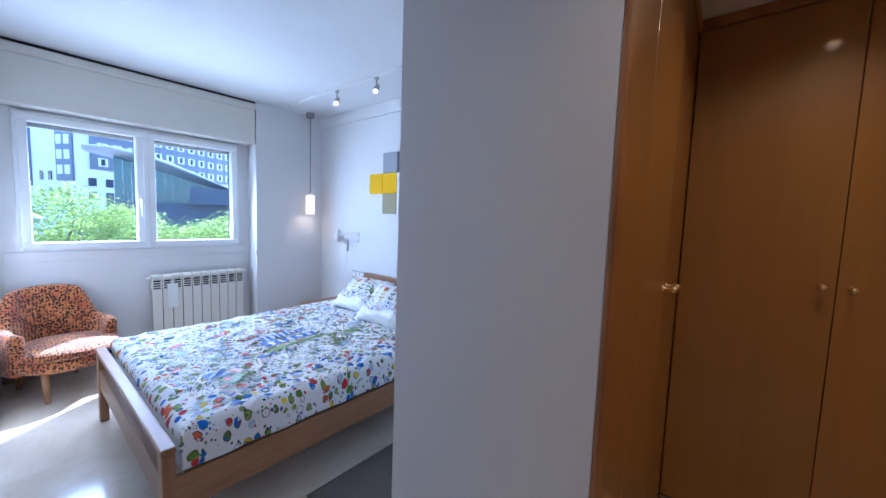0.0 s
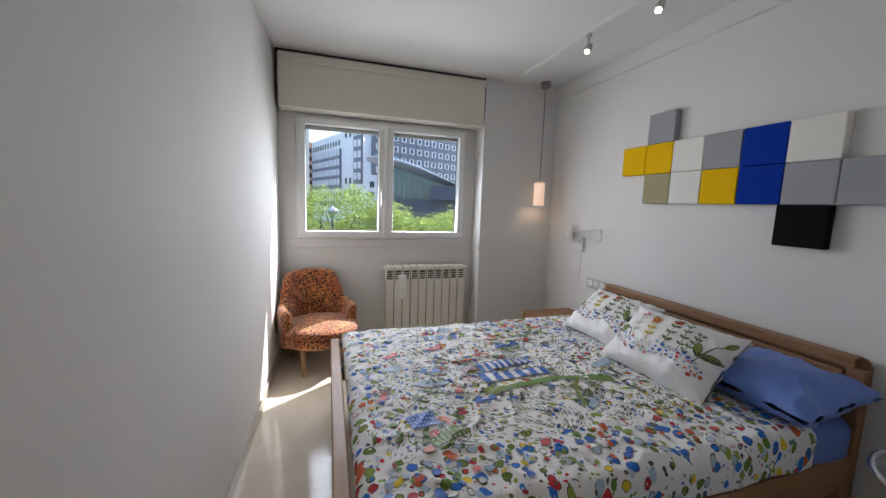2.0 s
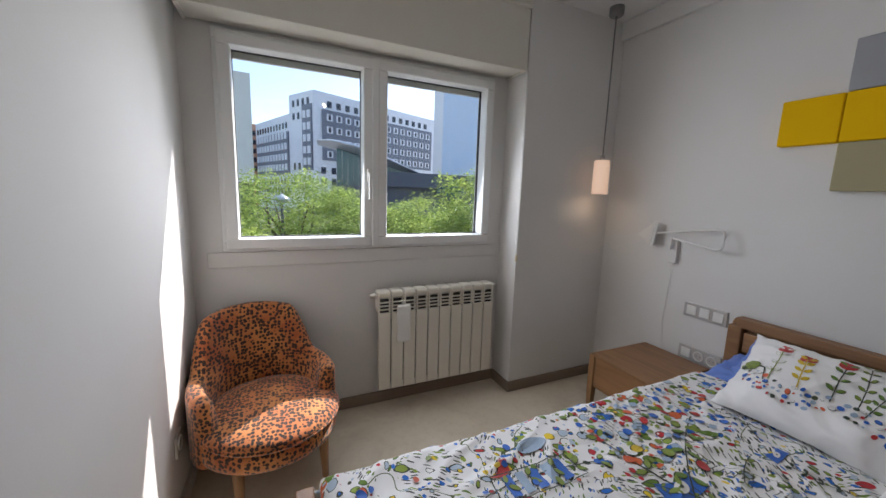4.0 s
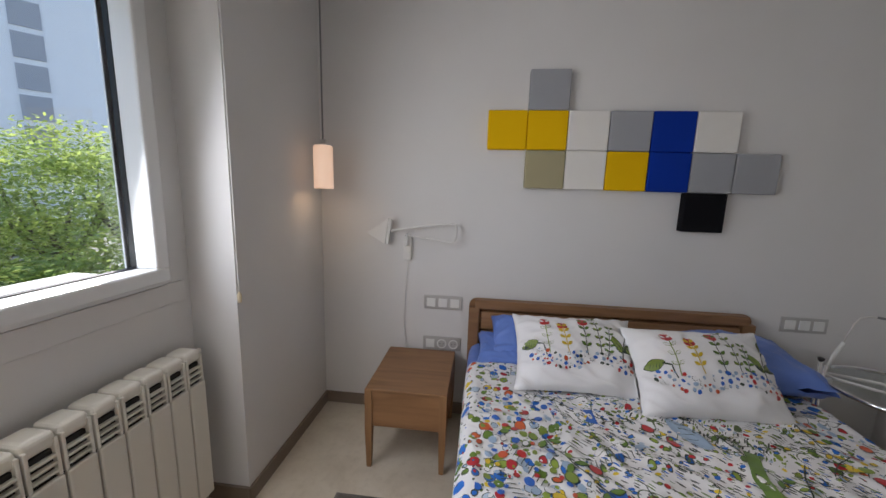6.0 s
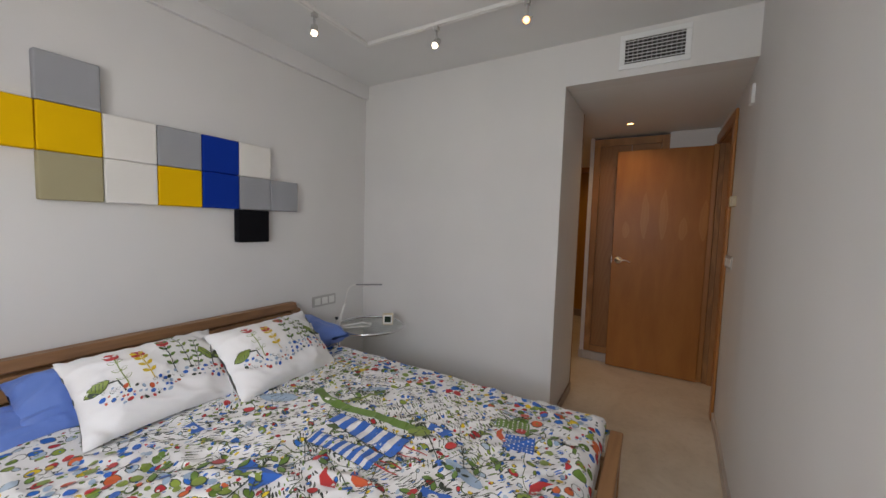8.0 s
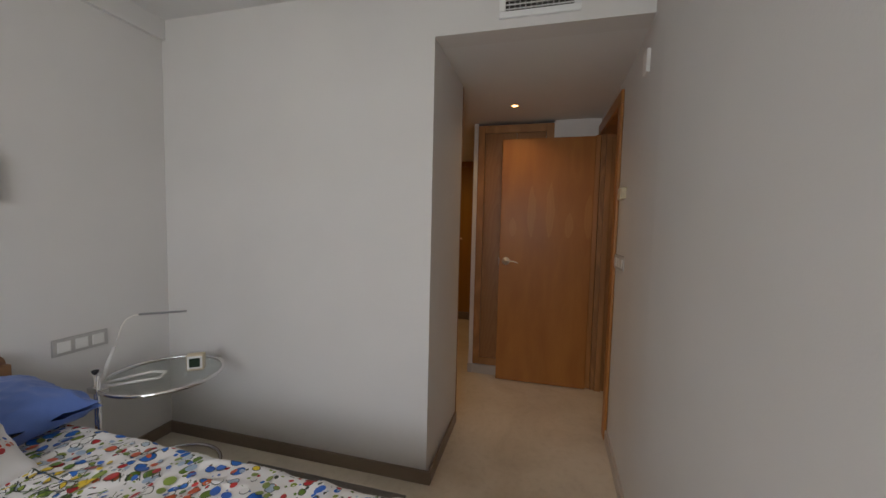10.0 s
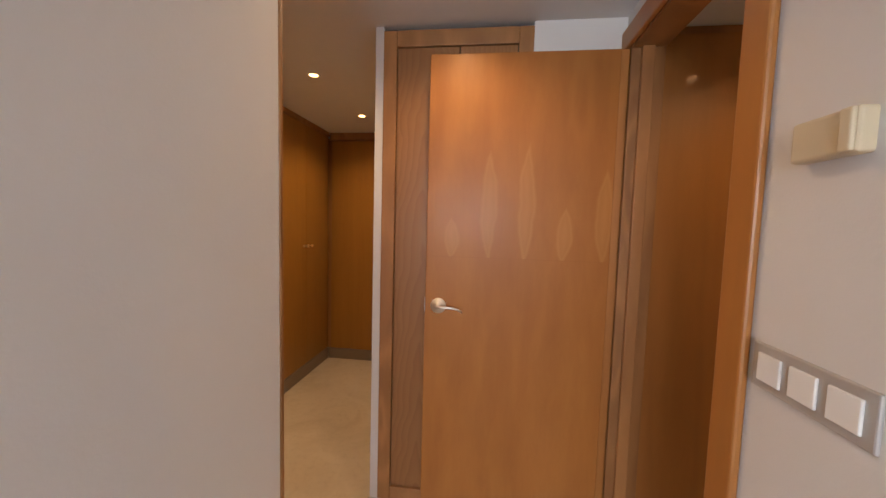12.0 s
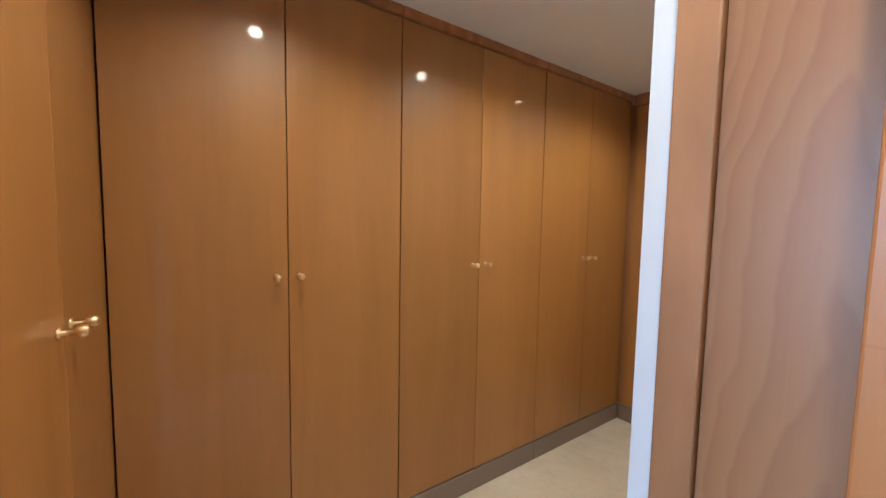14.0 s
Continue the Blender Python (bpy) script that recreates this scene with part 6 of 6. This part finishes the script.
def apartment_block():
    p0, p1, pc, p2 = polar(-2.3, 128), polar(2.0, 104), polar(5.2, 95), polar(22.9, 122)
    back = Vector((6, 16, 0))
    lo = block("apartment_building", [p0, p1, p1 + back, p0 + back], GROUND, 20.2, M["render_white"], "long pale apartment building with grey balcony bays")
    hi = block("apartment_building", [p1, pc, p2, p2 + back, p1 + back], GROUND, 24.6, M["render_white"], "tall pale corner apartment building with grey balcony bays")
    facade_windows(lo, p0, p1, 16.8, 1, 11, 0.9, 1.5, 3.1, M["dark_window"])
    facade_windows(hi, p1, pc, 18.4, 2, 4, 0.8, 1.6, 3.1, M["dark_window"])
    facade_windows(hi, pc, p2, 21.2, 1, 14, 1.2, 1.5, 3.1, M["dark_window"], 3.0)
    facade_windows(hi, pc, p2, 2.5, 1, 14, 1.3, 1.6, 3.1, M["dark_window"])
    facade_windows(hi, p1, pc, 3.0, 2, 4, 0.8, 1.7, 3.1, M["dark_window"])

    def bay(parent, a, c, s0, s1, z0, z1):
        d = (c - a).normalized()
        n = Vector((d.y, -d.x, 0))
        n = n if n.y < 0 else -n
        q = [a + d * s0, a + d * s1]
        pts = [q[0] + n * 0.35, q[1] + n * 0.35, q[1], q[0]]
        part("cladding", prism(B(), [(p.x, p.y) for p in pts], z0, z1), M["render_grey"], parent, "dark grey cladding bay")
        return q[0] + n * 0.35, q[1] + n * 0.35
    a, c = bay(lo, p0, p1, 1.0, 25.0, 5.0, 15.9)
    facade_windows(lo, a, c, 6.0, 4, 11, 1.3, 1.7, 2.7, M["render_white"], 0.4)
    facade_windows(lo, p0, p1, -0.2, 2, 11, 0.9, 1.5, 2.6, M["dark_window"], 0.6)
    a, c = bay(hi, p1, pc, 6.2, 10.2, 6.0, 21.5)
    facade_windows(hi, a, c, 7.2, 5, 2, 1.2, 1.7, 2.8, M["render_white"], 0.2)
    run = (p2 - pc).length
    a, c = bay(hi, pc, p2, 2.2, run - 1.5, 8.5, 20.6)
    facade_windows(hi, a, c, 9.2, 4, 14, 1.6, 1.6, 2.95, M["render_white"], 0.6)
    facade_windows(hi, a - Vector((0.0, 0.06, 0)), c - Vector((0.0, 0.06, 0)), 9.4, 4, 14, 0.7, 1.2, 2.95, M["dark_window"], 0.6)
    facade_windows(hi, pc, p2, 5.2, 1, 14, 1.3, 1.6, 3.0, M["dark_window"])
    part("roof", prism(B(), [(p.x, p.y) for p in (p1 + back * 0.2, pc + back * 0.2, p2 + back * 0.2, p2 + back, p1 + back)], 24.6, 25.2), M["roof_metal"], hi)
    part("roof", prism(B(), [(p.x, p.y) for p in (p0 * 0.4 + p1 * 0.6 + back * 0.3, p1 + back * 0.3, p1 + back, p0 * 0.4 + p1 * 0.6 + back)], 20.2, 21.4), M["roof_metal"], lo)


apartment_block()

_a, _c = polar(-34, 70), polar(-2.75, 60)
_b = block("apartment_building", [_a, _c, _c + Vector((-3, 18, 0)), _a + Vector((0, 20, 0))], 2.0, 17.1, M["render_beige"], "plain beige gable wall of a tall building")
part("base_storey", prism(B(), [(p.x, p.y) for p in (_a + Vector((0, 0.6, 0)), _c + Vector((-0.3, 0.6, 0)), _c + Vector((-3, 17, 0)), _a + Vector((0, 19, 0)))], GROUND, 2.0), M["slate"], _b, "dark recessed ground floor")
part("roof_hut", prism(B(), [(p.x, p.y) for p in (_a * 0.3 + _c * 0.7, _a * 0.12 + _c * 0.88, _a * 0.12 + _c * 0.88 + Vector((0, 6, 0)), _a * 0.3 + _c * 0.7 + Vector((0, 6, 0)))], 17.1, 18.4), M["render_beige"], _b)
_a, _c = polar(-6, 132), polar(-2.05, 136)
_b = block("apartment_building", [_a, _c, _c + Vector((0, 12, 0)), _a + Vector((0, 12, 0))], GROUND, 21.4, M["brick_orange"], "orange brick building seen between two others")
facade_windows(_b, _a, _c, 1.0, 7, 5, 0.9, 1.5, 2.8, M["dark_window"], 0.4)


def tower():
    d = 72
    a, c, e = polar(22.9, d + 6), polar(24.3, d + 3), polar(30.3, d)
    t = block("tower_block", [polar(24.3, d), e, e + Vector((10, 17, 0)), polar(24.3, d) + Vector((9, 17, 0))], GROUND, 36.0, M["tower_blue"], "tall pale blue tower block")
    part("side_wing", prism(B(), [(p.x, p.y) for p in (a, c, c + Vector((7, 14, 0)), a + Vector((7, 14, 0)))], GROUND, 22.2), M["tower_white"], t)
    s0, s1 = polar(30.3, d + 0.5), polar(31.7, d + 0.5)
    part("recess", prism(B(), [(p.x, p.y) for p in (s0, s1, s1 + Vector((2, 14, 0)), s0 + Vector((2, 14, 0)))], GROUND, 36.0), M["strip_grey"], t, "dark recessed window strip")
    facade_windows(t, s0, s1, 2.0, 10, 1, 1.1, 1.6, 3.2, M["tower_white"], 0.2)
    t2 = block("tower_block", [polar(31.7, d), polar(44, d), polar(44, d) + Vector((4, 18, 0)), polar(31.7, d) + Vector((4, 18, 0))], GROUND, 36.0, M["tower_white"], "tall white tower block with a window strip")
    chord = (polar(44, d) - polar(31.7, d)).normalized()
    q0 = polar(31.7, d) + chord * 4.2
    facade_windows(t2, q0, q0 + chord * 3.0, 1.0, 9, 1, 2.8, 3.0, 3.7, M["panel_grey"], 0.05)


tower()


def pavilion():
    p = thing("glass_pavilion", polar(14, 55) + Vector((0, 0, GROUND)), "modern pavilion with a sweeping curved roof and glass walls", "building")
    key = [(6.2, 7.55), (8.5, 7.75), (11.5, 7.3), (14.3, 6.5), (17.0, 5.4), (19.8, 4.2), (23.0, 2.9)]
    d = 55.0

    def ridge(s):
        s *= len(key) - 1
        i = min(int(s), len(key) - 2)
        f = s - i
        az, el = (key[i][k] * (1 - f) + key[i + 1][k] * f for k in (0, 1))
        return az, 1.33 + d * math.tan(radians(el))

    def surf(u, v):
        az, z = ridge(u)
        thick = 1.25 * math.sin(math.pi * min(1, u * 1.0 + 0.03)) ** 0.7 + 0.06
        a = 2 * math.pi * v
        depth = 7.0 * math.sin(math.pi * min(0.97, 0.1 + 0.85 * u)) ** 0.6
        q = polar(az, d)
        return (q.x + 0.12 * depth * math.cos(a), q.y + 5 + depth * math.cos(a), z - thick * 0.5 + thick * 0.5 * math.sin(a) - 0.16 * depth * (1 - math.cos(a)) * 0.1)
    part("roof", grid(B(), surf, 60, 24), M["roof_metal"], p)
    bm = B()
    for k in range(14):
        a0, a1 = 8.4 + k * 0.82, 8.4 + (k + 1) * 0.82
        z = min(ridge((a0 - 6.2) / 16.8)[1], ridge((a1 - 6.2) / 16.8)[1]) - 0.9
        q0, q1 = polar(a0, d + 3.5), polar(a1 - 0.06, d + 3.5)
        part("pane", prism(B(), [(q0.x, q0.y), (q1.x, q1.y), (q1.x, q1.y + 0.2), (q0.x, q0.y + 0.2)], GROUND, max(0.5, z)), M["teal_glass"], p)
    q = [polar(7.6, 51), polar(29.6, 56), polar(29.6, 66), polar(7.6, 53)]
    part("podium", prism(B(), [(v.x, v.y) for v in q], GROUND, 2.0), M["slate"], p, "dark slate-clad podium")
    q = [polar(16, 50), polar(29.6, 55), polar(29.6, 64), polar(16, 58)]
    part("upper_band", prism(B(), [(v.x, v.y) for v in q], 2.0, 4.0), M["slate"], p, "dark slate-clad upper storey")
    for k in range(6):
        v = polar(23.5 + 0.75 * k, 53.0)
        part("window", box(B(), v.x, v.y - 0.6, 1.0, v.x + 0.5, v.y - 0.4, 2.2), M["teal_glass"], p)


pavilion()


def tree(az, d, top, radius, seed, young=0.25, count=5200, squash=0.75):
    count = int(count * 2.6)
    rng = np.random.default_rng(seed)
    at = polar(az, d)
    t = thing("tree", (at.x, at.y, GROUND), "broad leafy green tree in full sun", "tree", "trees outside the window")
    zc = top - radius * squash
    bm = B()
    tube(bm, [(at.x, at.y, GROUND), (at.x + 0.1, at.y, GROUND + 1.2), (at.x + 0.05, at.y + 0.1, zc - radius * 0.3)], lambda s: 0.16 - 0.06 * s, 10)
    part("trunk", bm, M["bark"], t)
    for k in range(6):
        a, e = 2 * math.pi * k / 6 + seed, 0.5 + 0.3 * (k % 3)
        end = (at.x + radius * 0.75 * math.cos(a) * math.cos(e), at.y + radius * 0.75 * math.sin(a) * math.cos(e), zc + radius * 0.6 * math.sin(e) * squash)
        mid = (at.x + radius * 0.3 * math.cos(a), at.y + radius * 0.3 * math.sin(a), zc - radius * 0.1)
        part("limb", tube(B(), [(at.x, at.y, zc - radius * 0.55), mid, end], lambda s: 0.08 - 0.065 * s, 8), M["bark"], t)
    # clusters of leaves along twigs, thick at the outside, with gaps between them
    for name, share, material in (("crown", 1.0 - young, "leaf"), ("young_shoots", young, "leaf_young")):
        n = int(count * share)
        nc = max(12, n // 55)
        v = rng.normal(size=(nc, 3))
        v /= np.linalg.norm(v, axis=1)[:, None]
        rad = radius * (0.55 + 0.45 * rng.random(nc) ** 0.5)
        lump = np.array([1.0 + 0.28 * noise.noise(Vector(1.7 * q) + Vector((seed, 0, seed * 2))) for q in v])
        cc = v * (rad * lump)[:, None]
        cc[:, 2] *= squash
        if name == "young_shoots":
            cc *= 1.05
        pick = rng.integers(0, nc, n)
        p = cc[pick] + rng.normal(size=(n, 3)) * radius * np.array([0.10, 0.10, 0.055])
        p += np.array([at.x, at.y, zc])
        size = 0.032 + 0.052 * rng.random(n)
        ax = rng.normal(size=(n, 3))
        ax[:, 2] *= 0.35
        ax /= np.linalg.norm(ax, axis=1)[:, None]
        up = rng.normal(size=(n, 3)) * 0.6 + np.array([0, 0, 1.0])
        sd = np.cross(ax, up)
        sd /= np.linalg.norm(sd, axis=1)[:, None]
        q = np.stack([p - ax * size[:, None], p + sd * size[:, None] * 0.42, p + ax * size[:, None], p - sd * size[:, None] * 0.42], 1).reshape(-1, 3)
        me = bpy.data.meshes.new(name)
        me.from_pydata(q.tolist(), [], [(4 * i, 4 * i + 1, 4 * i + 2, 4 * i + 3) for i in range(n)])
        me.materials.append(M[material])
        o = new(name, me)
        o.parent = t
        o.matrix_parent_inverse = BASE[t]


for _az, _d, _top, _r, _s, _y, _n in ((1.8, 14.5, 1.95, 2.5, 1, 0.2, 9000), (9.0, 15.5, 1.25, 2.3, 2, 0.3, 8000), (-8.5, 9.0, 0.5, 1.4, 3, 0.6, 4500), (15.5, 14.0, 0.75, 2.2, 4, 0.3, 6500), (20.5, 15.5, 0.95, 2.2, 5, 0.3, 6500),
                               (27.0, 13.5, 0.7, 2.2, 6, 0.35, 6500), (36.0, 12.5, 2.3, 2.4, 7, 0.4, 8000), (44.0, 12.0, 2.2, 2.6, 8, 0.35, 7000), (-4.0, 22.0, 0.2, 2.6, 9, 0.2, 6000),
                               (5.0, 11.0, -0.5, 1.9, 10, 0.15, 5500), (12.5, 10.5, -0.6, 1.8, 11, 0.25, 5500), (24.0, 10.0, -0.2, 1.9, 12, 0.3, 5500), (-22.0, 14.0, 1.0, 2.8, 13, 0.3, 6000), (32.0, 9.5, -0.1, 1.7, 14, 0.35, 5000)):
    tree(_az, _d, _top, _r, _s, _y, _n)


def street_lamp():
    q = polar(0.6, 13.0)
    s = thing("street_lamp", (q.x, q.y, GROUND), "grey domed street lamp among the trees", "street lamp")
    part("pole", rod(B(), (q.x, q.y, GROUND), (q.x, q.y, 0.80), 0.06, 0.045), M["slate"], s)
    part("globe", lathe(B(), [(0, -0.12), (0.16, -0.10), (0.2, 0.0), (0.2, 0.02)], (q.x, q.y, 0.91)), M["roof_metal"], s)
    part("hood", lathe(B(), [(0.27, 0.0), (0.27, 0.02), (0.2, 0.09), (0.08, 0.14), (0.03, 0.2), (0, 0.2)], (q.x, q.y, 0.93)), M["roof_metal"], s)


street_lamp()
